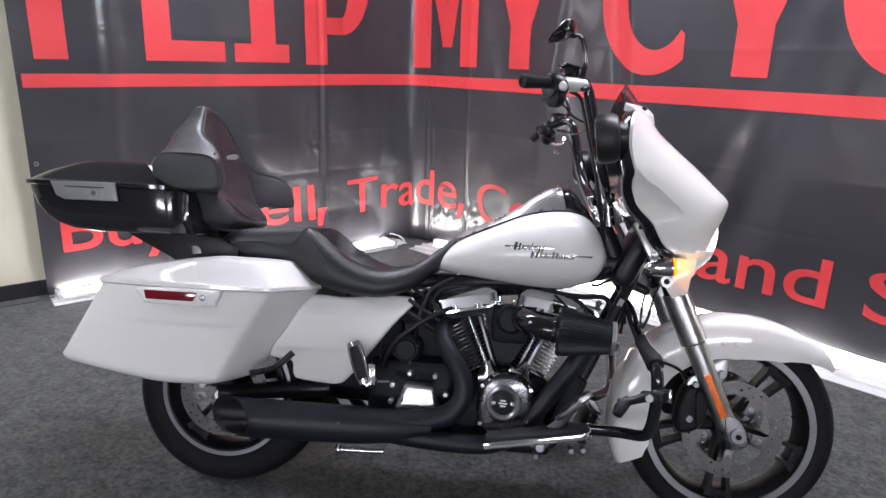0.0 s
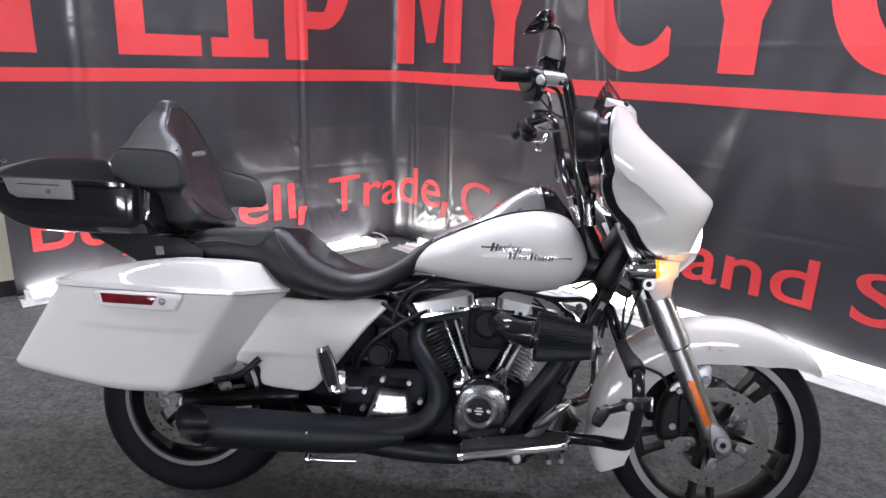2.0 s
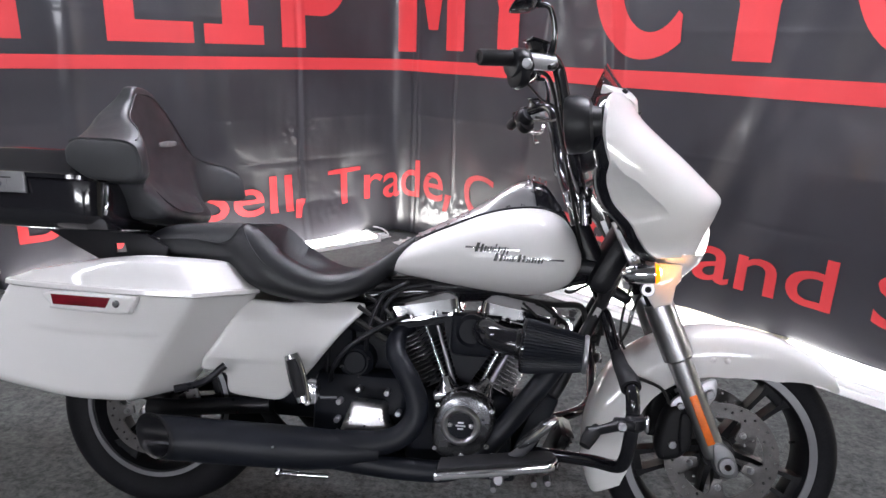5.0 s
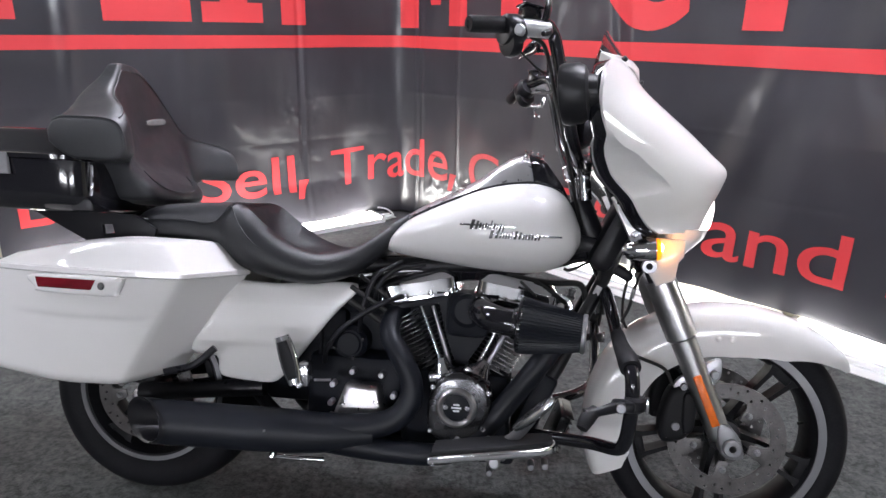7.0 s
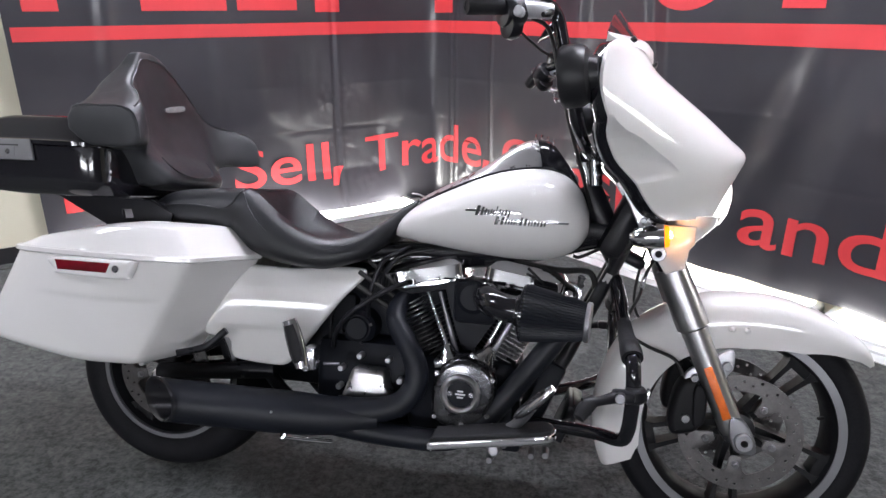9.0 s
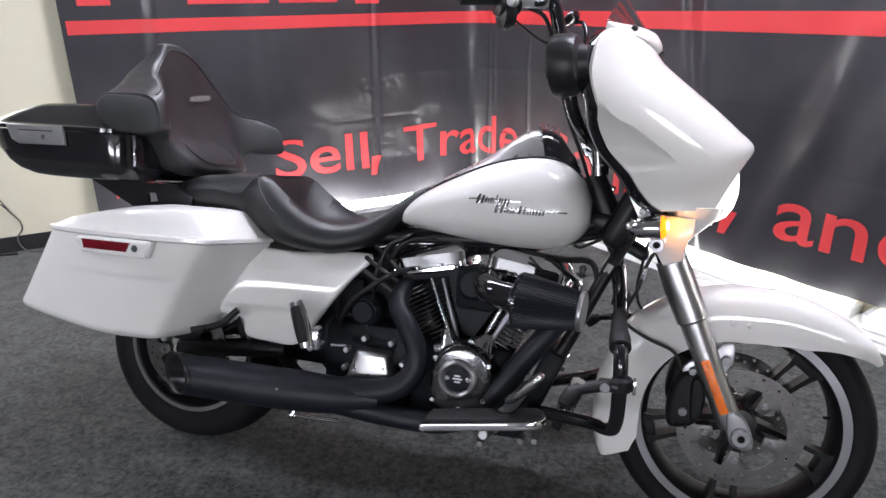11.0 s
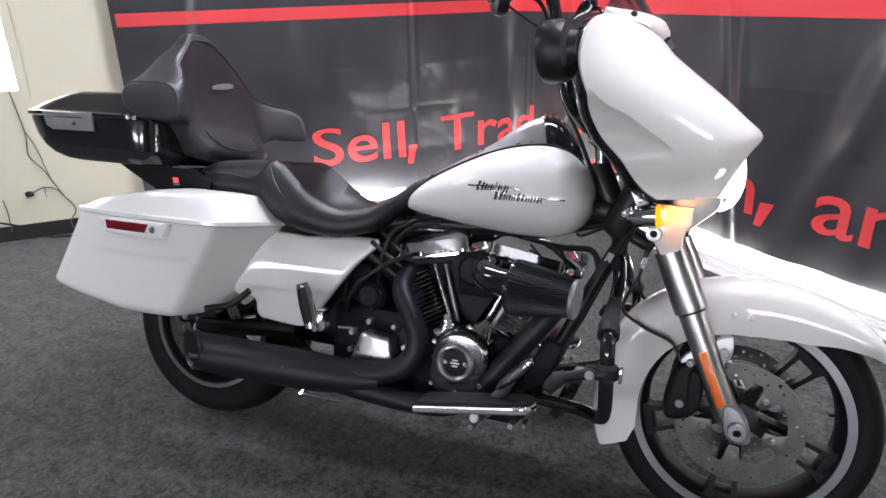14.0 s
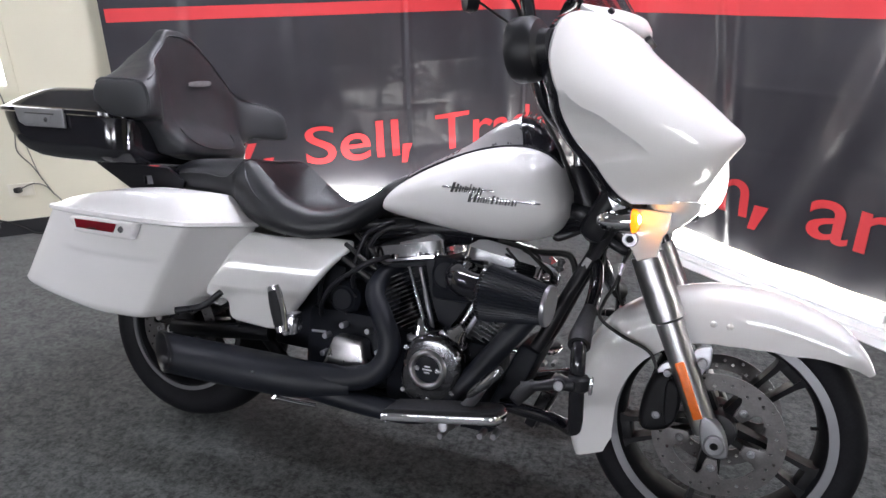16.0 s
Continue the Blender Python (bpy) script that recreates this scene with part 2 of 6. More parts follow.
def plate(loops, depth, bevel=0.002, centre_y=0.0, segs=2):
    """A flat thing drawn in the x-z plane (loops of points, holes included), of a given depth along y."""
    cu = bpy.data.curves.new("outline", "CURVE")
    cu.dimensions, cu.fill_mode = "2D", "BOTH"
    for pts in loops:
        sp = cu.splines.new("POLY")
        sp.points.add(len(pts) - 1)
        for q, (x, z) in zip(sp.points, pts):
            q.co = (x, z, 0, 1)
        sp.use_cyclic_u = True
    cu.extrude = max(depth / 2 - bevel, 0.0001)
    cu.bevel_depth, cu.bevel_resolution = bevel, segs
    cu.offset = -bevel
    tmp = bpy.data.objects.new("outline", cu)
    scene.collection.objects.link(tmp)
    me = bpy.data.meshes.new_from_object(tmp.evaluated_get(bpy.context.evaluated_depsgraph_get()))
    bpy.data.objects.remove(tmp)
    bm = bmesh.new()
    bm.from_mesh(me)
    bpy.data.meshes.remove(me)
    bpy.data.curves.remove(cu)
    for v in bm.verts:
        v.co = Vector((v.co.x, centre_y - v.co.z, v.co.y))
    return bm


def socket_bolt(bm, base, axis, r, h):
    """A cap screw with rounded rim and a sunk hexagon."""
    lathe(bm, [(r, 0.0), (r, h * 0.8), (r * 0.9, h), (r * 0.56, h), (r * 0.5, h * 0.9)], base, axis, 20)
    lathe(bm, [(r * 0.52, h * 0.92), (r * 0.48, h * 0.25), (0.0, h * 0.2)], base, axis, 6)


def ring_pts(x, z, r, n=24, a0=0.0):
    return [(x + r * math.cos(a0 + 2 * math.pi * i / n), z + r * math.sin(a0 + 2 * math.pi * i / n)) for i in range(n)]


def rounded(pts, n=5):
    """A smooth closed outline through pts."""
    return [tuple(p) for p in catmull(pts, n, closed=True)]


def superring(cx, cy, z, a, b, e=3.0, n=40):
    """A rounded rectangle (superellipse) in plan."""
    out = []
    for i in range(n):
        t = 2 * math.pi * i / n
        c, s = math.cos(t), math.sin(t)
        out.append((cx + a * math.copysign(abs(c) ** (2 / e), c), cy + b * math.copysign(abs(s) ** (2 / e), s), z))
    return out


def thing(name, m, label, category, kind="", group=""):
    ob = new(name)
    ob.empty_display_size = 0.1
    ob.matrix_basis = m
    return tagged(ob, label, category, group, kind)

# ---- room ----
CORNER = Vector((-0.26, 5.15, 0))
TO_LEFT, TO_RIGHT = Vector((-1, -0.78, 0)).normalized(), Vector((1, -0.95, 0)).normalized()
ROOM_H = 2.75


# the wall's inner face runs 6 cm behind the banner
N_LEFT = Vector((TO_LEFT.y, -TO_LEFT.x, 0))
N_LEFT = N_LEFT if N_LEFT.y > 0 else -N_LEFT
N_RIGHT = Vector((TO_RIGHT.y, -TO_RIGHT.x, 0))
N_RIGHT = N_RIGHT if N_RIGHT.y > 0 else -N_RIGHT
WC = CORNER + Vector((0.0, 0.11, 0))
P_LEFT, P_RIGHT = WC + TO_LEFT * 10.5, WC + TO_RIGHT * 10.5
P_NEAR = P_LEFT + P_RIGHT - WC

bm = bmesh.new()
loft(bm, [[(p.x, p.y, z) for p in (P_LEFT, WC, P_RIGHT, P_NEAR)] for z in (-0.1, 0.0)])
tagged(part("floor", bm, CARPET), "dark charcoal speckled loop carpet floor", "floor", kind="structure")
bm = bmesh.new()
loft(bm, [[(p.x, p.y, z) for p in (P_LEFT, WC, P_RIGHT, P_NEAR)] for z in (ROOM_H, ROOM_H + 0.1)])
tagged(part("ceiling", bm, CEILING), "plain unseen ceiling, coloured dark, above the showroom", "ceiling", kind="structure")

# left wall with a window hole: four slabs round the opening
W0, W1, WZ0, WZ1 = 3.17, 4.25, 0.87, 2.1


def along(s):
    return WC + TO_LEFT * s


bm = bmesh.new()
for s0, s1, z0, z1 in ((0, W0, 0, ROOM_H), (W1, 10.5, 0, ROOM_H), (W0, W1, 0, WZ0), (W0, W1, WZ1, ROOM_H)):
    a, b, o = along(s0), along(s1), N_LEFT * 0.12
    loft(bm, [[(p.x, p.y, z) for p in (a, b, b + o, a + o)] for z in (z0, z1)])
tagged(part("wall_west", bm, WALL), "cream painted wall with a window and an outlet", "wall", kind="structure")
E0, E1, EZ0, EZ1 = 4.88, 5.24, 1.38, 1.82


def along_east(s):
    return WC + TO_RIGHT * s


bm = bmesh.new()
for s0, s1, z0, z1 in ((0, E0, 0, ROOM_H), (E1, 10.5, 0, ROOM_H), (E0, E1, 0, EZ0), (E0, E1, EZ1, ROOM_H)):
    a, b, o = along_east(s0), along_east(s1), N_RIGHT * 0.12
    loft(bm, [[(p.x, p.y, z) for p in (a, b, b + o, a + o)] for z in (z0, z1)])
tagged(part("wall_east", bm, WALL), "cream painted wall behind the banner", "wall", kind="structure")


def along_south(s):
    return P_NEAR - TO_LEFT * s


def along_north(s):
    return P_NEAR - TO_RIGHT * s


V0, V1, VZ0, VZ1 = 1.2, 4.2, 1.75, 2.3
for name, at, n, label in (("wall_south", along_south, -N_LEFT, "unseen showroom wall, coloured dark, with a shopfront window"), ("wall_north", along_north, -N_RIGHT, "unseen showroom wall, coloured dark, with a street window")):
    bm = bmesh.new()
    for s0, s1, z0, z1 in ((0, V0, 0, ROOM_H), (V1, 10.5, 0, ROOM_H), (V0, V1, 0, VZ0), (V0, V1, VZ1, ROOM_H)):
        a, b, o = at(s0), at(s1), n * 0.12
        loft(bm, [[(p.x, p.y, z) for p in (a, b, b + o, a + o)] for z in (z0, z1)])
    tagged(part(name, bm, DARK_WALL), label, "wall", kind="structure")


def window(name, at, n, s0, s1, z0, z1, label, glow=None):
    """A window with a bright blind in its opening."""
    win = thing(name, Matrix.Identity(4), label, "window", "structure")
    bm = bmesh.new()
    a, b, o = at(s0) + n * 0.07, at(s1) + n * 0.07, n * 0.02
    loft(bm, [[(p.x, p.y, z) for p in (a, b, b + o, a + o)] for z in (z0, z1)])
    part("blind", bm, glow or WINDOW_GLOW, win)
    for q0, q1, y0, y1 in ((s0 - 0.05, s0, z0 - 0.05, z1 + 0.05), (s1, s1 + 0.05, z0 - 0.05, z1 + 0.05), (s0, s1, z0 - 0.05, z0), (s0, s1, z1, z1 + 0.05)):
        bm = bmesh.new()
        a, b, o = at(q0) - n * 0.012, at(q1) - n * 0.012, n * 0.010
        loft(bm, [[(p.x, p.y, z) for p in (a, b, b + o, a + o)] for z in (y0, y1)])
        part("window_frame", bm, WALL, win)


window("window_1", along, N_LEFT, W0, W1, WZ0, WZ1, "bright window with a white blind in the cream wall")
window("window_2", along_east, N_RIGHT, E0, E1, EZ0, EZ1, "bright window beyond the end of the banner", BRIGHT_WINDOW)
window("window_3", along_south, -N_LEFT, V0, V1, VZ0, VZ1, "wide shopfront window, bright with daylight", DAYLIGHT)
window("window_4", along_north, -N_RIGHT, V0, V1, VZ0, VZ1, "wide street window, bright with daylight", DAYLIGHT)

# baseboard on the bare stretch of the left wall
bm = bmesh.new()
a, b, o = along(2.6) - N_LEFT * 0.012, along(10.4) - N_LEFT * 0.012, N_LEFT * 0.01
loft(bm, [[(p.x, p.y, z) for p in (a, b, b + o, a + o)] for z in (0.0, 0.085, 0.09)])
tagged(part("baseboard", bm, BASE), "black vinyl cove base along the wall", "baseboard", kind="structure")


# ---- banner ----
def banner_point(s, z, off=0.0):
    """A place on the banner: s metres along from the corner, z up, off in front."""
    h = math.sqrt(s * s + 0.10 ** 2)
    p = CORNER + TO_LEFT * (h - s) / 2 + TO_RIGHT * (h + s) / 2
    w = 0.5 + 0.5 * s / h
    n = -(N_LEFT * (1 - w) + N_RIGHT * w).normalized()
    low = max(0.0, 1.0 - z / 1.4)
    d = 0.010 * math.sin(s * 4.1 + 0.4 * z) + 0.006 * math.sin(s * 9.7 + 1.3 + 0.8 * z)
    d += 0.030 * low * math.sin(s * 5.3 + 2.0) * math.sin(z * 3.0 + s) + 0.05 * max(0.0, 0.30 - z) / 0.22 * math.exp(-((s + 0.75) / 0.6) ** 2)
    # upright ridges: place, height, width, lean
    for s0, amp, wid, lean in ((-0.775, -0.010, 0.011, 0.0), (-0.745, 0.005, 0.014, 0.0), (0.176, 0.007, 0.012, 0.0), (0.224, 0.006, 0.010, 0.0), (0.565, 0.005, 0.010, 0.02), (1.82, -0.010, 0.030, -0.15), (1.88, 0.008, 0.03, -0.1),
                               (2.29, -0.012, 0.11, 0.37), (2.43, 0.008, 0.10, 0.35), (2.54, -0.006, 0.08, 0.31), (2.74, 0.007, 0.09, 0.3), (3.0, -0.007, 0.07, 0.2), (-2.1, 0.012, 0.05, 0.03), (-1.5, 0.008, 0.06, 0.03), (1.2, 0.008, 0.05, 0.1)):
        d += amp * math.exp(-((s - s0 - lean * (z - 0.75)) / wid) ** 2)
    # packing creases across
    for z0, amp in ((0.885, 0.0035), (0.60, -0.003), (1.49, 0.0035), (1.78, -0.003)):
        d += amp * (0.5 + noise.noise(Vector((s * 1.7, z0 * 9, 3.1)))) * math.exp(-abs(z - z0 - 0.012 * math.sin(2.1 * s)) / 0.014)
    d += 0.008 * noise.noise(Vector((s * 3.2, z * 2.2, 1.7))) + 0.0035 * noise.noise(Vector((s * 8, z * 6, 5.2)))
    # crumpled spots
    for s0, z0, amp in ((-0.77, 0.80, 0.007), (-0.80, 0.48, 0.006), (0.35, 0.25, 0.007), (-0.6, 0.22, 0.004), (0.62, 0.30, 0.006), (-0.45, 0.30, 0.004)):
        d += amp * math.exp(-(((s - s0) / 0.11) ** 2 + ((z - z0) / 0.09) ** 2)) * noise.noise(Vector((s * 26, z * 26, s0)))
    return p + n * (d + off) + Vector((0, 0, z))


S0, S1 = -2.555, 4.05
banner = thing("banner", Matrix.Identity(4), "black vinyl banner with red print hung round the corner", "banner")
bm = bmesh.new()
cols = np.concatenate([np.arange(S0, -0.15, 0.012), np.arange(-0.15, 0.15, 0.004), np.arange(0.15, S1, 0.012)])


def banner_low(s):
    k = min(max((s - 0.7) / 0.9, 0.0), 1.0)
    return 0.022 + 0.063 * k + 0.004 * math.sin(s * 3.1) - 0.012 * max(s - 1.5, 0)


rows = []
for s in cols:
    z0 = banner_low(s)
    rows.append([banner_point(s, z0 + (2.55 - z0) * (k / 230)) for k in range(231)])
loft(bm, rows, cap=False, closed=False)
ob = part("cloth", bm, BANNER, banner, angle=180)
sol = ob.modifiers.new("thickness", "SOLIDIFY")
sol.thickness, sol.offset = 0.0015, 1


def on_banner(bm, off=0.004):
    """Lay a flat drawing (x along, z up) on the banner."""
    for v in bm.verts:
        v.co = banner_point(v.co.x, v.co.z, off)
    return bm


def grid_cut(bm, step=0.013):
    """Cut a flat drawing finely enough to follow the cloth."""
    xs = [v.co.x for v in bm.verts]
    for x in np.arange(min(xs) + step, max(xs), step):
        bmesh.ops.bisect_plane(bm, geom=bm.verts[:] + bm.edges[:] + bm.faces[:], plane_co=(x, 0, 0), plane_no=(1, 0, 0))
    zs = [v.co.z for v in bm.verts]
    for z in np.arange(min(zs) + step, max(zs), step):
        bmesh.ops.bisect_plane(bm, geom=bm.verts[:] + bm.edges[:] + bm.faces[:], plane_co=(0, 0, z), plane_no=(0, 0, 1))
    return bm


def flat(loops):
    """A flat filled drawing in the x-z plane."""
    bm = plate(loops, 0.0002, 0.0)
    bm.normal_update()
    top = [f for f in bm.faces if f.normal.y < -0.5]
    rest = [f for f in bm.faces if f not in set(top)]
    bmesh.ops.delete(bm, geom=rest, context="FACES")
    return bm


def rect(x0, z0, x1, z1):
    return [(x0, z0), (x1, z0), (x1, z1), (x0, z1)]


def oval(cx, cz, rx, rz, a0, a1, n=40):
    """Points along an oval arc."""
    return [(cx + rx * math.cos(radians(a0 + (a1 - a0) * i / n)), cz + rz * math.sin(radians(a0 + (a1 - a0) * i / n))) for i in range(n + 1)]


def printed(name, loops_list, label=""):
    bm = bmesh.new()
    for loops in loops_list:
        one = grid_cut(flat(loops))
        me = bpy.data.meshes.new("tmp")
        one.to_mesh(me)
        one.free()
        bm.from_mesh(me)
        bpy.data.meshes.remove(me)
    return part(name, on_banner(bm), RED_INK, banner, label, angle=180)


printed("red_stripe", [[[(-2.53, 1.187), (4.0, 1.189), (4.0, 1.292), (2.1, 1.281), (0.6, 1.266), (-2.53, 1.259)]]], "long red printed stripe")
# dealer mark: plain red bars and bows
Z0, ZT = 1.335, 2.25
printed("logo_bar", [[[(-2.459, Z0), (-2.294, Z0), (-2.294, 1.76), (-2.02, 1.76), (-2.02, 1.90), (-2.294, 1.90), (-2.294, 2.1), (-1.98, 2.1), (-1.98, ZT), (-2.459, ZT)]]])
printed("logo_bar", [[[(-1.892, Z0), (-1.433, Z0), (-1.433, 1.453), (-1.742, 1.453), (-1.742, ZT), (-1.892, ZT)]]])
printed("logo_bar", [[[(-1.372, Z0), (-1.002, Z0), (-1.002, 1.447), (-1.095, 1.447), (-1.095, ZT), (-1.262, ZT), (-1.262, 1.447), (-1.372, 1.447)]]])
printed("logo_bar", [[rect(-0.883, Z0 - 0.011, -0.719, ZT)]])
printed("logo_bow", [[[(-0.719, 1.523)] + oval(-0.60, 1.884, 0.226, 0.361, -90, 90) + [(-0.719, 2.245), (-0.719, 2.13)] + oval(-0.60, 1.884, 0.062, 0.25, 90, -90) + [(-0.719, 1.63)]]])
printed("logo_bar", [[[(0.010, Z0 - 0.02), (0.19, Z0 - 0.018), (0.19, 1.92), (0.31, 1.463), (0.40, 1.463), (0.485, 1.92), (0.485, Z0), (0.636, Z0), (0.636, ZT), (0.46, ZT), (0.35, 1.75), (0.21, ZT), (0.010, ZT)]]])
printed("logo_bar", [[[(0.899, Z0), (1.07, Z0), (1.07, 1.60), (1.30, ZT), (1.12, ZT), (0.985, 1.80), (0.85, ZT), (0.67, ZT), (0.899, 1.60)]]])
printed("logo_bow", [[oval(1.90, 1.79, 0.326, 0.455, 55, 307) + [(2.092, 1.555)] + oval(1.93, 1.79, 0.188, 0.32, -42, -305)]])
printed("logo_bar", [[[(2.36, Z0 + 0.012), (2.537, Z0 + 0.012), (2.537, 1.60), (2.76, ZT), (2.58, ZT), (2.449, 1.80), (2.32, ZT), (2.14, ZT), (2.36, 1.60)]]])
printed("logo_bow", [[oval(3.13, 1.82, 0.325, 0.452, 55, 307) + [(3.322, 1.585)] + oval(3.16, 1.82, 0.180, 0.32, -42, -305)]])


def word(text, s0, s1):
    """A printed word between two places along the banner."""
    cu = bpy.data.curves.new("word", "FONT")
    cu.body, cu.size, cu.fill_mode, cu.offset, cu.resolution_u = text, 1.0, "BOTH", 0.008, 6
    tmp = bpy.data.objects.new("word", cu)
    scene.collection.objects.link(tmp)
    me = bpy.data.meshes.new_from_object(tmp.evaluated_get(bpy.context.evaluated_depsgraph_get()))
    bpy.data.objects.remove(tmp)
    bpy.data.curves.remove(cu)
    bm = bmesh.new()
    bm.from_mesh(me)
    bpy.data.meshes.remove(me)
    x0, x1 = min(v.co.x for v in bm.verts), max(v.co.x for v in bm.verts)
    k = 0.262 / 0.74
    for v in bm.verts:
        s = s0 + (v.co.x - x0) / (x1 - x0) * (s1 - s0)
        # tall lower case, and the print pulled up round the corner
        h = v.co.y * k * (1.08 - 0.10 * max(0.0, v.co.y - 0.5) / 0.25)
        lift = table([(-0.45, 0.0), (-0.3, 0.018), (-0.05, 0.022), (0.15, 0.046), (0.4, 0.048), (0.55, 0.036), (0.75, 0.012), (1.2, 0.0)], s)
        v.co = Vector((s, 0, 0.257 + lift + h * table([(-0.1, 1.0), (0.35, 1.12), (0.8, 1.15), (1.4, 1.06), (2.0, 1.0)], s)))
    grid_cut(bm)
    # one part for each separate letter
    left, islands = set(bm.faces), []
    while left:
        todo, isle = [left.pop()], []
        while todo:
            f = todo.pop()
            isle.append(f)
            for e in f.edges:
                for g in e.link_faces:
                    if g in left:
                        left.discard(g)
                        todo.append(g)
        islands.append(isle)
    for isle in islands:
        one = bmesh.new()
        seen = {v: one.verts.new(v.co) for v in {v for f in isle for v in f.verts}}
        for f in isle:
            one.faces.new([seen[v] for v in f.verts])
        part("printed_letter", on_banner(one), RED_INK, banner, angle=180)
    bm.free()


for text, s0, s1, comma in (("Buy", -2.445, -1.80, -1.70), ("Sell", -1.494, -0.845, -0.75), ("Trade", -0.571, 0.475, 0.565), ("Consign", 0.68, 2.03, 2.13), ("and", 2.321, 2.99, None), ("S", 3.15, 3.36, None)):
    word(text, s0, s1)
    if comma:
        up = 0.036 if text == "Trade" else 0.0
        printed("printed_comma", [[[(comma - 0.068, 0.328 + up), (comma, 0.328 + up), (comma - 0.050, 0.205 + up), (comma - 0.090, 0.205 + up)]]])


# eyelet in the free edge
for z in (0.78, 1.9):
    bm = bmesh.new()
    p = banner_point(-2.52, z, 0.003)
    lathe(bm, [(0.006, 0.0), (0.006, 0.003), (0.013, 0.003), (0.014, 0.0)], p, tuple(-N_LEFT), 20, closed=True)
    part("eyelet", bm, DULL_CHROME, banner)

# ---- outlet and cords on the wall ----


def wall_point(s, z, off):
    return CORNER + TO_LEFT * (s - 0.07) + N_LEFT * 0.087 - N_LEFT * off + Vector((0, 0, z))


outlet = thing("wall_outlet", Matrix.Identity(4), "ivory wall outlet with a black plug in it", "outlet")
bm = bmesh.new()
a, b = wall_point(3.30, 0, 0.0), wall_point(3.17, 0, 0.0)
o = -N_LEFT * 0.012
loft(bm, [[(p.x, p.y, z) for p in (a, b, b + o, a + o)] for z in (0.235, 0.31)])
part("cover_plate", bm, IVORY, outlet)
bm = bmesh.new()
block(bm, tuple(wall_point(3.25, 0.275, 0.02)), (0.035, 0.035, 0.03), 0.006)
part("plug", bm, CABLE, outlet)
for name, pts, r in (("wall_cable", [(3.25, 0.275, 0.03), (3.17, 0.305, 0.025), (3.11, 0.285, 0.012), (3.075, 0.234, 0.010), (3.04, 0.18, 0.010), (3.035, 0.13, 0.012), (3.07, 0.075, 0.016), (3.02, 0.008, 0.06), (2.8, 0.006, 0.12), (2.60, 0.006, 0.10)], 0.0045),
                     ("wall_cable", [(3.22, 0.87, 0.012), (3.205, 0.74, 0.010), (3.195, 0.61, 0.010), (3.205, 0.50, 0.010), (3.15, 0.41, 0.010), (3.11, 0.318, 0.014), (3.075, 0.24, 0.016)], 0.004),
                     ("wall_cable", [(3.195, 0.645, 0.012), (3.155, 0.526, 0.010), (3.135, 0.407, 0.010), (3.115, 0.319, 0.012)], 0.003)):
    bm = bmesh.new()
    tube(bm, [wall_point(*p) for p in pts], r * 0.8, 8)
    tagged(part(name, bm, CORD), "thin grey cord hanging down the cream wall", "cord", group="cords")
bm = bmesh.new()
tube(bm, [wall_point(*p) for p in ((3.395, 0.252, 0.012), (3.386, 0.192, 0.010), (3.388, 0.122, 0.012), (3.388, 0.058, 0.018))], 0.003, 8)
tagged(part("wall_cable", bm, CORD), "thin grey cord hanging low on the cream wall", "cord", group="cords")
bm = bmesh.new()
tube(bm, [wall_point(*p) for p in ((3.47, 0.135, 0.02), (3.43, 0.12, 0.02), (3.345, 0.09, 0.022), (3.26, 0.041, 0.026), (3.20, 0.007, 0.045), (3.08, 0.006, 0.08))], 0.006, 8)
tagged(part("floor_cable", bm, CABLE), "black cable drooping along the grey baseboard", "cable", group="cords")
bm = bmesh.new()
tube(bm, [(-0.62, 4.93, 0.012), (-0.50, 4.98, 0.04), (-0.42, 5.0, 0.055), (-0.34, 4.97, 0.045), (-0.30, 4.90, 0.02), (-0.36, 4.84, 0.008), (-0.45, 4.86, 0.006)], 0.006, 8)
tagged(part("wall_cable", bm, SHEET), "short white cord lying in the corner", "cord", group="cords")

# ---- floor lights behind the banner ----
def floor_light(s0, s1, side, gap, wide=0.08):
    """A low LED batten with a white tray, lying along the wall."""
    d, n = (TO_LEFT, N_LEFT) if side == "L" else (TO_RIGHT, N_RIGHT)
    m = Matrix.Translation(CORNER + d * s0 - n * gap)
    m = m @ Matrix(((d.x, n.x, 0, 0), (d.y, n.y, 0, 0), (0, 0, 1, 0), (0, 0, 0, 1)))
    ob = thing("led_batten", m, "glowing white LED batten light lying on the carpet", "floor light", group="floor lights")
    L = s1 - s0
    bm = bmesh.new()
    loft(bm, [[(x, y, z) for y, z in ((-0.02, 0.0), (wide + 0.02, 0.0), (wide + 0.02, 0.022), (wide + 0.01, 0.03), (-0.01, 0.03), (-0.02, 0.022))] for x in (0, L)])
    part("housing", bm, SHEET, ob)
    bm = bmesh.new()
    # the left pair shines upwards, the right ones out over the floor
    face = ((0.0, 0.031), (wide, 0.031), (wide - 0.01, 0.042), (0.01, 0.042)) if side == "L" else ((-0.027, 0.004), (-0.027, 0.034), (wide, 0.044), (wide, 0.036), (-0.021, 0.032), (-0.021, 0.004))
    loft(bm, [[(x, y, z) for y, z in face] for x in (0.03, L - 0.03)])
    part("diffuser", bm, LED if side == "L" else LED_FRONT, ob, "glowing diffuser")
    for x in (0.012, L - 0.012):
        bm = bmesh.new()
        block(bm, (x, wide / 2, 0.024), (0.03, wide + 0.045, 0.05), 0.004)
        part("end_cap", bm, SHEET, ob)
    return ob


floor_light(0.28, 1.45, "L", 0.20, 0.15)
floor_light(1.5, 2.52, "L", 0.10)
for s0, s1 in ((0.3, 1.5), (1.55, 2.75), (2.8, 4.0)):
    floor_light(s0, s1, "R", 0.03)


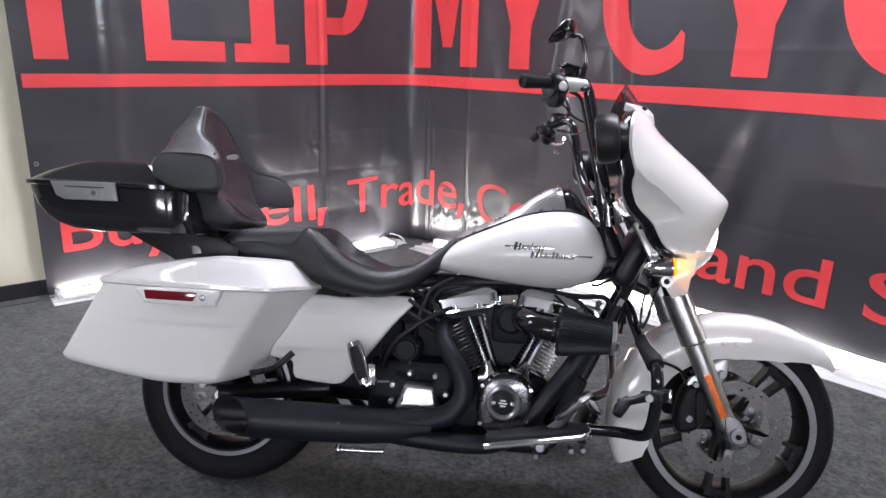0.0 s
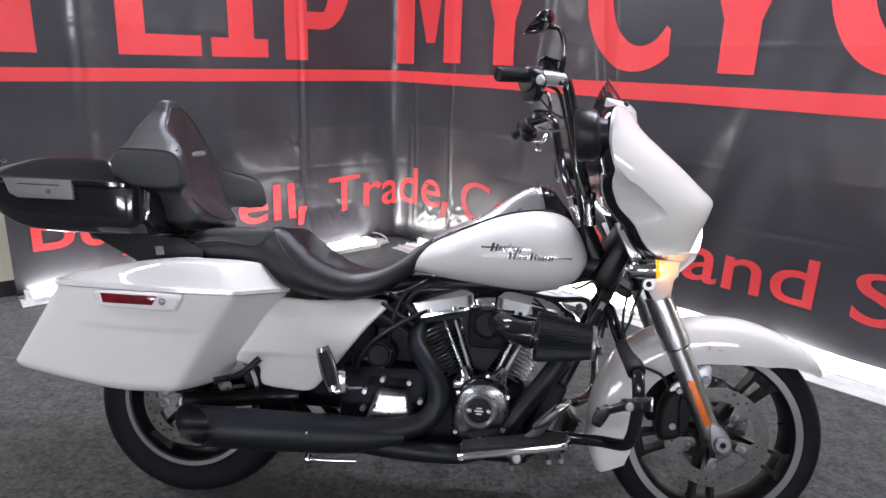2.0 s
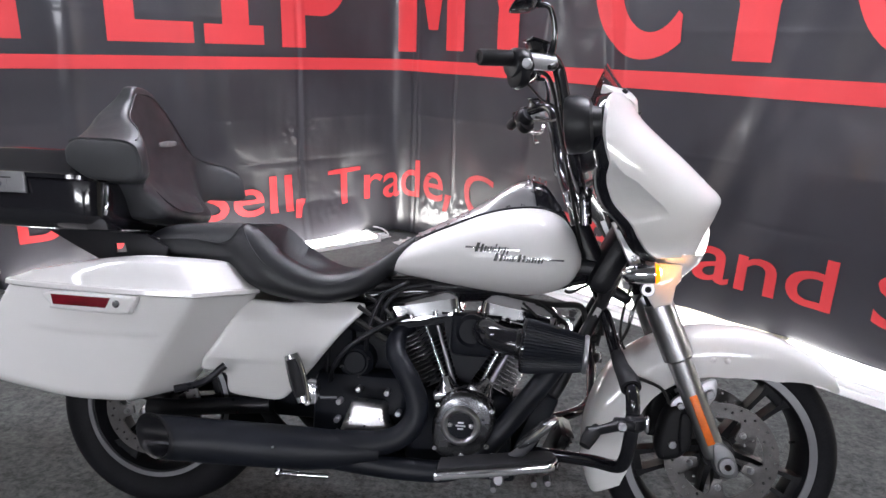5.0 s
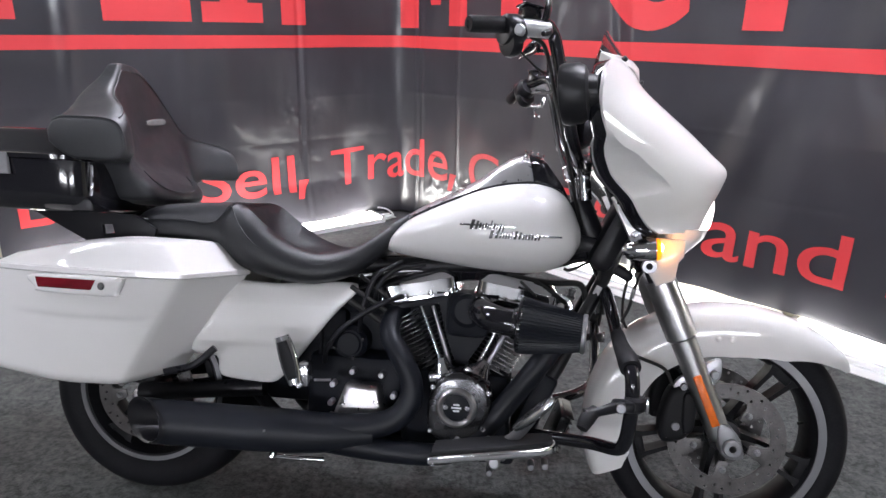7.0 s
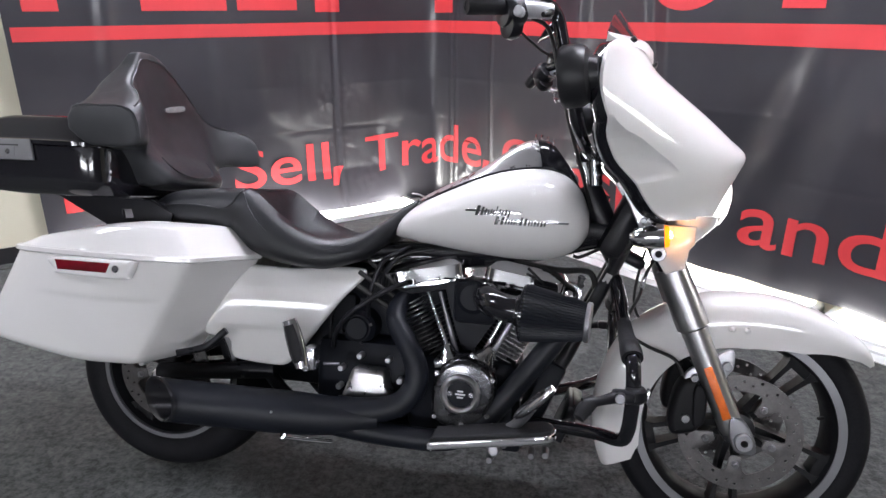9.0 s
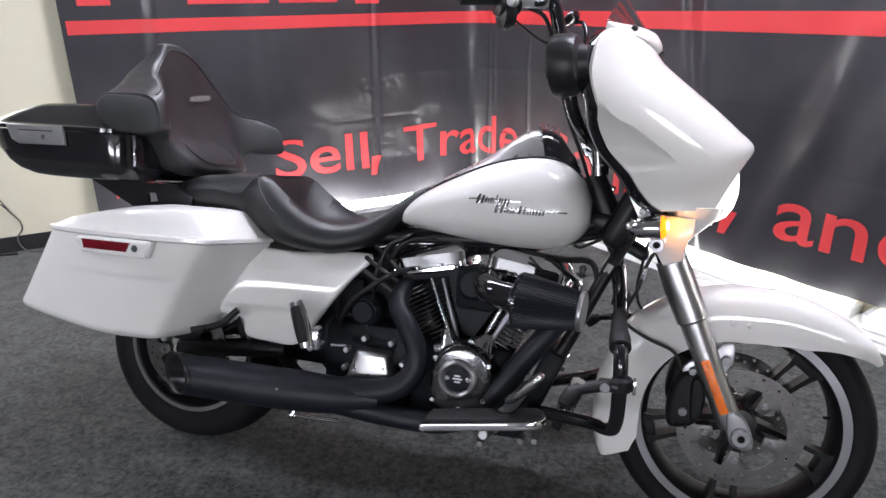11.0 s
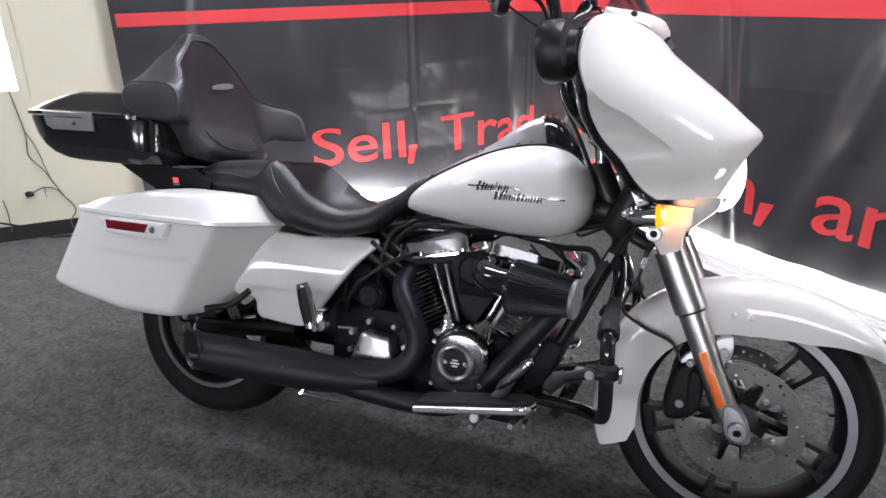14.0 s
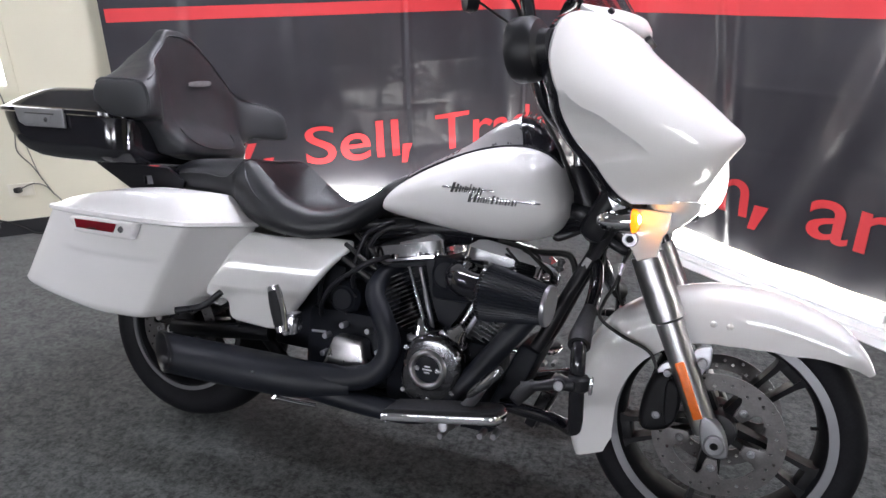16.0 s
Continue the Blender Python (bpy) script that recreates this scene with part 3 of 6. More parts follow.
# white reflector board on the carpet under the banner
def board(name, d, n, s0, s1, near, far):
    bm = bmesh.new()
    a, b = CORNER + d * s0, CORNER + d * s1
    loft(bm, [[(p.x, p.y, z) for p in (a - n * near, b - n * near, b + n * far, a + n * far)] for z in (0.0, 0.004)])
    for off in (0.45, 0.75):
        w = near * off
        loft(bm, [[(p.x, p.y, z) for p in (a - n * w, b - n * w, b - n * (w - 0.010), a - n * (w - 0.010))] for z in (0.002, 0.016)])
    tagged(part(name, bm, SHEET), "white reflector board lying flat under the banner", "board")


board("reflector_board", TO_LEFT, N_LEFT, 0.15, 2.55, 0.16, 0.04)
board("reflector_board", TO_RIGHT, N_RIGHT, 0.25, 4.6, 0.26, 0.04)


# ---- ceiling lights ----
def ceiling_light(x, y, turn, lx=1.2, ly=0.3):
    ob = thing("ceiling_light", pose(x, y, ROOM_H, 0, 0, turn), "unseen recessed white ceiling light panel, switched on", "ceiling light", group="ceiling lights")
    bm = bmesh.new()
    for cx, cy, sx, sy in ((0, ly / 2 + 0.02, lx + 0.08, 0.04), (0, -ly / 2 - 0.02, lx + 0.08, 0.04), (lx / 2 + 0.02, 0, 0.04, ly), (-lx / 2 - 0.02, 0, 0.04, ly)):
        block(bm, (cx, cy, -0.015), (sx, sy, 0.03), 0.004)
    part("frame", bm, SHEET, ob)
    bm = bmesh.new()
    block(bm, (0, 0, -0.012), (lx, ly, 0.012), 0)
    part("diffuser", bm, PANEL, ob)
    return ob


# none in view; the third panel is added to brighten the left floor
for x, y, turn, wide in ((1.20, 2.20, 0, 0.29), (-0.6, 3.2, 0, 0.30), (-2.45, 1.1, 0, 0.17), (-1.5, -2.6, 0, 0.12)):
    ceiling_light(x, y, turn, 1.2, wide)

# ---- motorcycle: x forward, y to its left, z up along its own leaning frame ----
BIKE = thing("motorcycle", pose(-0.707, 1.969, 0, -15.3, 0, -5.4), "white touring motorcycle with black trunk leaning on its side stand", "motorcycle")
AXIS = Vector((-math.sin(radians(26)), 0, math.cos(radians(26))))
PIVOT = Vector((1.525, 0, 0.32))
STEER = Matrix.Translation(PIVOT) @ Matrix.Rotation(radians(-2.5), 4, AXIS) @ Matrix.Translation(-PIVOT)
FRONT, REAR = (1.625, 0, 0.32), (0.0, 0, 0.32)


def bp(name, bm, mat, label="", parent=None, m=None, angle=38.0):
    return part(name, bm, mat, parent or BIKE, label, m, angle)


def mirrored(bm):
    """Add the left twin of everything."""
    geom = bm.verts[:] + bm.edges[:] + bm.faces[:]
    made = bmesh.ops.duplicate(bm, geom=geom)["geom"]
    for v in (g for g in made if isinstance(g, bmesh.types.BMVert)):
        v.co.y = -v.co.y
    return bm


# -- wheels --
def wheel(name, centre, tyre_profile, rim_profile, lip, m):
    w = thing(name, Matrix.Identity(4), "", "")
    for key in ("label", "category"):
        if key in w:
            del w[key]
    w.parent = BIKE
    if m is not None:
        w.matrix_basis = m
    bm = bmesh.new()
    prof = [tuple(p) for p in catmull(tyre_profile + [(r, -y) for r, y in reversed(tyre_profile[:-1])], 4)]
    lathe(bm, prof, centre, "y", 96, closed=True)
    part("tyre", bm, RUBBER, w, "black rubber tyre")
    bm = bmesh.new()
    lathe(bm, rim_profile + [(r, -y) for r, y in reversed(rim_profile)], centre, "y", 96, closed=True)
    rim = part("rim", bm, SPOKE_PAINT, w)
    for sgn in (-1, 1):
        bm = bmesh.new()
        lathe(bm, [(lip[0], sgn * lip[2]), (lip[1], sgn * lip[2]), (lip[1], sgn * (lip[2] - 0.004)), (lip[0], sgn * (lip[2] - 0.004))], centre, "y", 96, closed=True)
        part("rim_lip", bm, RIM_EDGE, w, "machined bare metal rim edge")
    return w


fw = wheel("front_wheel", FRONT,
           [(0.250, -0.050), (0.262, -0.064), (0.283, -0.069), (0.301, -0.064), (0.315, -0.049), (0.3205, -0.024), (0.322, 0.0)],
           [(0.256, -0.060), (0.250, -0.064), (0.236, -0.063), (0.228, -0.050), (0.222, -0.03)], (0.238, 0.258, 0.066), STEER)
rw = wheel("rear_wheel", REAR,
           [(0.212, -0.070), (0.226, -0.084), (0.255, -0.092), (0.285, -0.086), (0.305, -0.066), (0.316, -0.035), (0.320, 0.0)],
           [(0.220, -0.078), (0.214, -0.082), (0.202, -0.080), (0.190, -0.062), (0.184, -0.03)], (0.208, 0.221, 0.084), None)


def spokes(w, centre, r_out, angles, face):
    """Pairs of thin cast spokes that meet the rim in a block."""
    cx, _, cz = centre
    for a in angles:
        bm = bmesh.new()
        for sgn in (-1, 1):
            ca, sa = math.cos(radians(a)), math.sin(radians(a))
            na = (-sa, ca)

            def at(r, o):
                return cx + ca * r + na[0] * o, cz + sa * r + na[1] * o
            rings = []
            for r, off, wid, y0, y1 in ((0.035, 0.010, 0.010, -0.035, 0.02), (0.10, 0.019, 0.0065, face + 0.022, 0.012), (0.17 * r_out / 0.232, 0.025, 0.0055, face + 0.012, 0.005), (r_out - 0.028, 0.028, 0.0065, face + 0.006, 0.0), (r_out - 0.012, 0.031, 0.009, face + 0.004, 0.0), (r_out - 0.003, 0.035, 0.016, face + 0.003, 0.0), (r_out + 0.003, 0.040, 0.026, face + 0.003, 0.0)):
                p0, p1 = at(r, sgn * off - wid), at(r, sgn * off + wid)
                rings.append([(p0[0], y0, p0[1]), (p1[0], y0, p1[1]), (p1[0], y1, p1[1]), (p0[0], y1, p0[1])])
            loft(bm, rings)
        ca, sa = math.cos(radians(a)), math.sin(radians(a))
        block(bm, (cx + ca * (r_out - 0.012), face / 2 + 0.004, cz + sa * (r_out - 0.012)), (0.028, abs(face) - 0.004, 0.058), 0.005, (0, -a, 0))
        part("spoke", bm, SPOKE_PAINT, w)
    bm = bmesh.new()
    lathe(bm, [(0.02, -0.075), (0.042, -0.072), (0.046, -0.05), (0.04, 0), (0.046, 0.05), (0.042, 0.072), (0.02, 0.075)], centre, "y", 40)
    part("hub", bm, SATIN, w)


spokes(fw, FRONT, 0.232, (50, -22, -94, -166, 122), -0.058)
spokes(rw, REAR, 0.195, (20, 92, 164, 236, 308), -0.070)


def disc(w, centre, r, y, holes=40):
    cx, _, cz = centre
    loops = [ring_pts(cx, cz, r, 96), ring_pts(cx, cz, r - 0.040, 72)]
    for k in range(holes):
        rh, th = r - (0.010, 0.022, 0.014, 0.030)[k % 4], 2 * math.pi * k / holes
        loops.append(ring_pts(cx + rh * math.cos(th), cz + rh * math.sin(th), 0.0040, 12))
    d = part("brake_disc", plate(loops, 0.005, 0.0, y), DISC, w, "drilled steel brake disc", angle=25)
    s = -1 if y < 0 else 1
    for k in range(5):
        t = radians(52 - 72 * k)
        ca, sa = math.cos(t), math.sin(t)

        def at(rr, o):
            return cx + ca * rr - sa * o, cz + sa * rr + ca * o
        tab = [at(*q) for q in ((0.062, -0.012), (0.080, -0.018), (0.096, -0.020), (r - 0.036, -0.034), (r - 0.036, 0.034), (0.096, 0.018), (0.080, 0.015), (0.062, 0.010))]
        tab = part("disc_tab", plate([tab], 0.007, 0.0015, y - s * 0.001), DISC, d)
        p = at(0.084, 0.0)
        bm = bmesh.new()
        rod(bm, (p[0], y - s * 0.004, p[1]), (p[0], y + s * 0.006, p[1]), 0.0095, 16)
        rod(bm, (p[0], y + s * 0.005, p[1]), (p[0], y + s * 0.011, p[1]), 0.006, 6)
        part("disc_bolt", bm, RIM_EDGE, tab)
    return d


disc(fw, FRONT, 0.150, -0.093)
disc(fw, FRONT, 0.150, 0.093)
disc(rw, REAR, 0.146, -0.105)
bm = bmesh.new()
tube(bm, [(1.625 + 0.236 * math.cos(0.16), 0, 0.32 + 0.236 * math.sin(0.16)), (1.595 + 0.236 * math.cos(0.16), -0.012, 0.318 + 0.236 * math.sin(0.16))], 0.0045, 10)
part("valve_stem", bm, CABLE, fw)


# -- front fork, brakes and fender (they turn with the bars) --
def fork_x(z):
    return 1.612 - 0.447 * (z - 0.31)


for sgn in (-1, 1):
    y = 0.128 * sgn
    leg = bmesh.new()

    def fk(z):
        return (fork_x(z), y, z)
    tube(leg, [fk(0.335), fk(0.36), fk(0.50), fk(0.585)], [0.026, 0.030, 0.031, 0.033], 24, 4)
    leg = bp("fork_leg", leg, FORK_METAL, "satin aluminium fork slider", m=STEER)
    bm = bmesh.new()
    tube(bm, [fk(0.592), fk(0.596), fk(0.66), fk(0.735)], [0.0385, 0.0400, 0.0400, 0.0385], 24, 4)
    part("fork_cover", bm, FORK_METAL, leg, "bright metal fork cover")
    bm = bmesh.new()
    tube(bm, [fk(0.73), fk(1.0)], 0.031, 20)
    part("fork_tube", bm, GLOSS, leg)
    bm = bmesh.new()
    block(bm, (fork_x(0.435) - 0.004, y + sgn * 0.031, 0.435), (0.021, 0.008, 0.138), 0.003, (0, -24.1, 0))
    part("fork_reflector", bm, ORANGE_LENS, leg, "orange side reflector")
    # axle lug
    lug = plate([rounded([(1.585, 0.372), (1.612, 0.375), (1.640, 0.345), (1.652, 0.298), (1.622, 0.290), (1.596, 0.306)], 4), ring_pts(1.621, 0.322, 0.013, 20)], 0.046, 0.004, y + sgn * 0.012)
    part("axle_lug", lug, RIM_EDGE, leg)
    bm = bmesh.new()
    lathe(bm, [(0.009, 0.0), (0.009, 0.036), (0.020, 0.036), (0.023, 0.033), (0.023, 0.0)], (1.621, y + sgn * 0.012, 0.322), (0, sgn, 0), 24, closed=True)
    part("axle_nut", bm, RIM_EDGE, leg)
    # caliper behind the fork leg
    cal = plate([rounded([(1.446, 0.346), (1.452, 0.400), (1.468, 0.446), (1.492, 0.462), (1.520, 0.452), (1.537, 0.405), (1.533, 0.358), (1.516, 0.322), (1.474, 0.306), (1.453, 0.313)], 5)], 0.066, 0.019, y * 0.80, 4)
    cal = bp("brake_caliper", cal, SPOKE_PAINT, "black brake caliper", m=STEER)
    for bx, bz, r in ((1.486, 0.356, 0.0105), (1.500, 0.462, 0.009), (1.574, 0.499, 0.0115)):
        bm = bmesh.new()
        socket_bolt(bm, (bx, y * 0.8 + sgn * 0.030, bz), (0, sgn, 0), r, 0.011)
        part("caliper_bolt", bm, RIM_EDGE, cal)
    rib = plate([rounded([(1.505, 0.345), (1.500, 0.430), (1.512, 0.446), (1.528, 0.430), (1.534, 0.395), (1.530, 0.352), (1.518, 0.338)], 4)], 0.014, 0.006, y * 0.80 + sgn * 0.034, 3)
    part("piston_housing", rib, SPOKE_PAINT, cal)
    brk = plate([rounded([(1.478, 0.452), (1.488, 0.480), (1.512, 0.492), (1.545, 0.506), (1.556, 0.527), (1.588, 0.538), (1.592, 0.498), (1.582, 0.478), (1.560, 0.446), (1.530, 0.435)], 3)], 0.016, 0.003, y * 0.92)
    part("caliper_bracket", brk, MACHINED, cal)

# fender
CROWN = [(30, 0.360), (34, 0.368), (40, 0.374), (47, 0.374), (65, 0.360), (88, 0.349), (108, 0.351), (123, 0.357), (139, 0.368), (168, 0.367), (200, 0.371), (205, 0.368)]
SKIRT = [(30, 0.352), (33.5, 0.350), (38, 0.338), (48, 0.300), (59, 0.255), (75, 0.228), (90, 0.218), (117, 0.226), (140, 0.237), (160, 0.240), (185, 0.243), (196, 0.252), (205, 0.290)]
bm = bmesh.new()
rings = []
for k in range(71):
    th = 33.5 + (203.5 - 33.5) * k / 70
    rc, rs = table(CROWN, th), table(SKIRT, th)
    w = 0.092 * min(1, 0.55 + (th - 32) / 22) * (1 - 0.10 * max(0, (th - 165) / 40))
    h = rc - rs
    prof = []
    for u, f in ((0.0, 0.985), (0.25, 1.0), (0.5, 1.0), (0.72, 0.97), (0.86, 0.88), (0.95, 0.68), (0.985, 0.42), (1.0, 0.2)):
        prof.append((-w * f, rs + h * u))
    prof = prof + [(-y, r) for y, r in reversed(prof)]
    c, s = math.cos(radians(th)), math.sin(radians(th))
    rings.append([(1.625 + r * c, y, 0.32 + r * s) for y, r in prof])
loft(bm, rings, cap=False, closed=False)
fender = bp("front_fender", bm, WHITE, "white painted front fender", m=STEER, angle=60)
sol = fender.modifiers.new("thickness", "SOLIDIFY")
sol.thickness, sol.offset = 0.004, -1
for bx, bz in ((1.586, 0.585), (1.622, 0.585)):
    bm = bmesh.new()
    lathe(bm, [(0.0085, 0.0), (0.0078, 0.003), (0.005, 0.0052), (0.0, 0.0058)], (bx, -0.0905, bz), (0, -1, 0), 18)
    part("rivet", bm, WHITE, fender)
bm = bmesh.new()
tube(bm, [(1.395, -0.06, 0.765), (1.372, -0.085, 0.722), (1.362, -0.093, 0.692), (1.352, -0.10, 0.650), (1.330, -0.105, 0.600), (1.326, -0.108, 0.560), (1.38, -0.105, 0.525), (1.45, -0.115, 0.50), (1.475, -0.12, 0.46)], 0.0045, 8)
line = bp("brake_line", bm, CABLE, m=STEER)
bm = bmesh.new()
rod(bm, (1.364, -0.092, 0.702), (1.358, -0.096, 0.672), 0.0062, 10)
part("crimp", bm, DULL_CHROME, line, "bright crimped fitting")
bm = bmesh.new()
tube(bm, [(1.365, -0.02, 0.765), (1.352, 0.0, 0.690), (1.346, -0.01, 0.640), (1.349, -0.005, 0.612), (1.358, 0.0, 0.585), (1.375, 0.02, 0.565)], 0.0040, 8)
bp("brake_line", bm, CABLE, m=STEER)

# -- batwing fairing --
FAIR = [  # centre x, centre z, edge x, edge half width, edge z, inner half width, fullness
    (1.316, 1.288, 1.248, 0.365, 1.254, 0.0, 2.0),
    (1.336, 1.264, 1.236, 0.425, 1.232, 0.0, 2.0),
    (1.366, 1.224, 1.228, 0.461, 1.193, 0.0, 2.0),
    (1.424, 1.176, 1.226, 0.475, 1.140, 0.0, 2.05),
    (1.494, 1.122, 1.242, 0.459, 1.080, 0.0, 2.0),
    (1.555, 1.070, 1.272, 0.420, 1.015, 0.0, 1.9),
    (1.597, 1.028, 1.306, 0.373, 0.955, 0.0, 1.85),
    (1.590, 0.985, 1.338, 0.335, 0.905, 0.085, 2.0),
    (1.566, 0.925, 1.364, 0.309, 0.875, 0.110, 2.0),
    (1.5455, 0.862, 1.390, 0.293, 0.858, 0.132, 2.0)]
MIDDLE = 0.045
FROWS = catmull(FAIR, 10)


def step(x):
    x = min(max(x, 0.0), 1.0)
    return x * x * (3 - 2 * x)


def crease(level):
    return table([(3.9, 0.985), (4.25, 0.97), (4.5, 0.945), (4.75, 0.897), (5.2, 0.857), (5.7, 0.815), (6.2, 0.788), (7.0, 0.76)], level)


def fair_point(row, y, level=0.0):
    """A place on the fairing; below a crease its flank is drawn in."""
    cx, cz, ex, ey, ez, _, p = row
    k = abs(y) / ey
    q = Vector((cx - (cx - ex) * k ** p, y, cz - (cz - ez) * k ** 1.6))
    under = max(k - crease(level), 0.0)
    draw = 0.034 * (1 - math.exp(-under / 0.045)) * step((level - 3.9) / 0.5) * (1 - step((level - 5.2) / 1.2))
    brow = 0.003 * math.exp(-((level - 6.0) / 0.6) ** 2) * math.exp(-((k / 0.32) ** 2))
    return q + Vector((brow - 0.6 * draw, MIDDLE - math.copysign(draw, y), 0))


bm = bmesh.new()
for sgn in (-1, 1):
    rings = []
    for n, row in enumerate(FROWS):
        kc, k1 = crease(n / 10), row[5] / row[3]
        ks = [1 + (kc - 1) * i / 18 for i in range(18)] + [kc + (k1 - kc) * (i / 48) ** 0.95 for i in range(49)]
        ring = [fair_point(row, sgn * row[3] * k, n / 10) for k in ks]
        # rolled rear edge
        e = ring[0]
        ring = [e + Vector((-0.004, -sgn * 0.022, -0.004)), e + Vector((-0.008, -sgn * 0.008, -0.001))] + ring
        rings.append(ring)
    loft(bm, rings, cap=False, closed=False)
fairing = bp("fairing", bm, WHITE, "white batwing fairing", m=STEER, angle=9)
sol = fairing.modifiers.new("thickness", "SOLIDIFY")
sol.thickness, sol.offset = 0.004, -1
# inner fairing: black shell that shows round the rear edge
bm = bmesh.new()
rings = []
for n, row in list(enumerate(FROWS))[4:]:
    right = fair_point(row, -row[3], n / 10)
    half = [right + Vector(v) for v in ((0.0, 0.008, -0.002), (-0.020, 0.016, -0.004), (-0.026, 0.034, -0.006), (-0.014, 0.070, -0.006), (0.004, 0.110, -0.006))]
    mid = Vector((half[-1].x + 0.012, MIDDLE, half[-1].z))
    rings.append(half + [mid] + [Vector((q.x, 2 * MIDDLE - q.y, q.z)) for q in reversed(half)])
loft(bm, rings, cap=False, closed=False)
inner = bp("inner_fairing", bm, GLOSS, "black inner fairing", m=STEER, angle=60)
sol = inner.modifiers.new("thickness", "SOLIDIFY")
sol.thickness, sol.offset = 0.004, 1
# headlamp
bm = bmesh.new()
LAMP, LAMP_DIR = (1.500, 0.040, 0.925), (0.985, 0, 0.06)
lathe(bm, [(0.060, -0.09), (0.100, -0.05), (0.112, 0.0), (0.109, 0.012), (0.104, 0.014), (0.100, 0.004)], LAMP, LAMP_DIR, 48)
hl = bp("headlamp", bm, CHROME, "chrome headlamp ring", m=STEER)
bm = bmesh.new()
lathe(bm, [(0.102, 0.006), (0.098, 0.026), (0.086, 0.046), (0.064, 0.062), (0.034, 0.072), (0.0, 0.075)], LAMP, LAMP_DIR, 40)
part("lens", bm, HEAD_LENS, hl, "glowing headlamp lens")
# fairing nacelle under the lamp
bm = bmesh.new()
rings = []
for z, x0, x1, w in ((0.868, 1.40, 1.540, 0.165), (0.845, 1.40, 1.530, 0.165), (0.815, 1.39, 1.50, 0.155), (0.79, 1.40, 1.47, 0.15)):
    rings.append(superring((x0 + x1) / 2, 0, z, (x1 - x0) / 2, w, 3.2))
loft(bm, rings)
nac = bp("lamp_nacelle", bm, WHITE, "white panel below the headlamp", m=STEER)
for sgn in (-1, 1):
    tab = plate([[(1.375, 0.845), (1.470, 0.842), (1.468, 0.800), (1.456, 0.785), (1.450, 0.738), (1.405, 0.722), (1.378, 0.765)]], 0.012, 0.004, sgn * 0.168)
    part("side_tab", tab, WHITE, nac)
    bm = bmesh.new()
    socket_bolt(bm, (1.385, sgn * 0.168, 0.772), (0, sgn, 0), 0.0185, 0.016)
    bolt = part("nacelle_bolt", bm, MACHINED, nac)
    # black core stands in for the shade inside the socket
    bm = bmesh.new()
    socket_bolt(bm, (1.385, sgn * 0.170, 0.772), (0, sgn, 0), 0.0085, 0.016)
    part("bolt_core", bm, CASE, bolt, "dark core shading the socket")
    bm = bmesh.new()
    a, b = Vector((1.325, sgn * 0.212, 0.812)), Vector((1.392, sgn * 0.218, 0.818))
    lathe(bm, [(0.010, -0.012), (0.021, 0.0), (0.027, 0.025), (0.029, 0.060), (0.0285, 0.068)], a, tuple(b - a), 28)
    sig = bp("turn_signal", bm, CHROME, "chrome bullet turn signal", m=STEER)
    bm = bmesh.new()
    lathe(bm, [(0.0275, 0.0), (0.026, 0.007), (0.020, 0.012), (0.0, 0.014)], b, tuple(b - a), 28)
    lens = part("lens", bm, SIGNAL, sig, "lit amber lens")
    bm = bmesh.new()
    lathe(bm, [(0.010, 0.0), (0.010, 0.003), (0.006, 0.006), (0.0, 0.007)], b + (b - a).normalized() * 0.011 + Vector((0, 0, 0.004)), tuple(b - a), 20)
    part("bulb", bm, BULB, lens, "glowing bulb")
    bm = bmesh.new()
    rod(bm, (1.36, sgn * 0.15, 0.812), (1.36, sgn * 0.21, 0.815), 0.009, 12)
    part("stalk", bm, CHROME, sig)
    # speaker pod on the inner fairing
    bm = bmesh.new()
    c = (1.138, sgn * 0.388 + (0.09 if sgn > 0 else 0), 1.158)
    ax = (0.97, sgn * 0.14, 0.10)
    lathe(bm, [(0.052, 0.010), (0.055, 0.0), (0.063, 0.002), (0.067, 0.010), (0.066, 0.044), (0.058, 0.058), (0.040, 0.064), (0.036, 0.082)], c, ax, 40)
    pod = bp("speaker_pod", bm, PLASTIC, "black round speaker pod", m=STEER)
    bm = bmesh.new()
    lathe(bm, [(0.0, 0.004), (0.03, 0.006), (0.053, 0.009), (0.053, 0.012), (0.0, 0.012)], c, ax, 36)
    part("speaker_grille", bm, PLASTIC, pod)
# windshield


def shield_base(y):
    q = y / 0.266
    return Vector((1.336 - 0.102 * q * q, MIDDLE + y, 1.296 - 0.010 * abs(q) ** 1.5))


bm = bmesh.new()
rings = []
for k in range(33):
    y = -0.262 + 0.524 * k / 32
    q = abs(y / 0.262)
    base = shield_base(y) + Vector((-0.004, 0, -0.012))
    top = base + Vector((-0.070, 0, 0.092)) * (1 - q ** 2.3) + Vector((-0.004, 0, 0.016))
    rings.append([base.lerp(top, u / 8) for u in range(9)])
loft(bm, rings, cap=False, closed=False)
ws = bp("windshield", bm, SMOKED, "low smoked windshield", m=STEER, angle=180)
sol = ws.modifiers.new("thickness", "SOLIDIFY")
sol.thickness = 0.004
bm = bmesh.new()
rings = []
for k in range(41):
    y = -0.270 + 0.54 * k / 40
    q = abs(y / 0.270)
    lo, hi = fair_point(FROWS[int(15 - 8 * q * q)], y), shield_base(y)
    out = Vector((0.007, 0, 0.009)) * (1 - q ** 6)
    rings.append([lo - Vector((0.006, 0, 0.006)), lo + out * 0.5, lo.lerp(hi, 0.5) + out * 1.2, hi + out * 0.5, hi + Vector((0.0, 0, 0.003)), hi + Vector((-0.003, 0, 0.0)), hi + Vector((-0.006, 0, -0.02))])
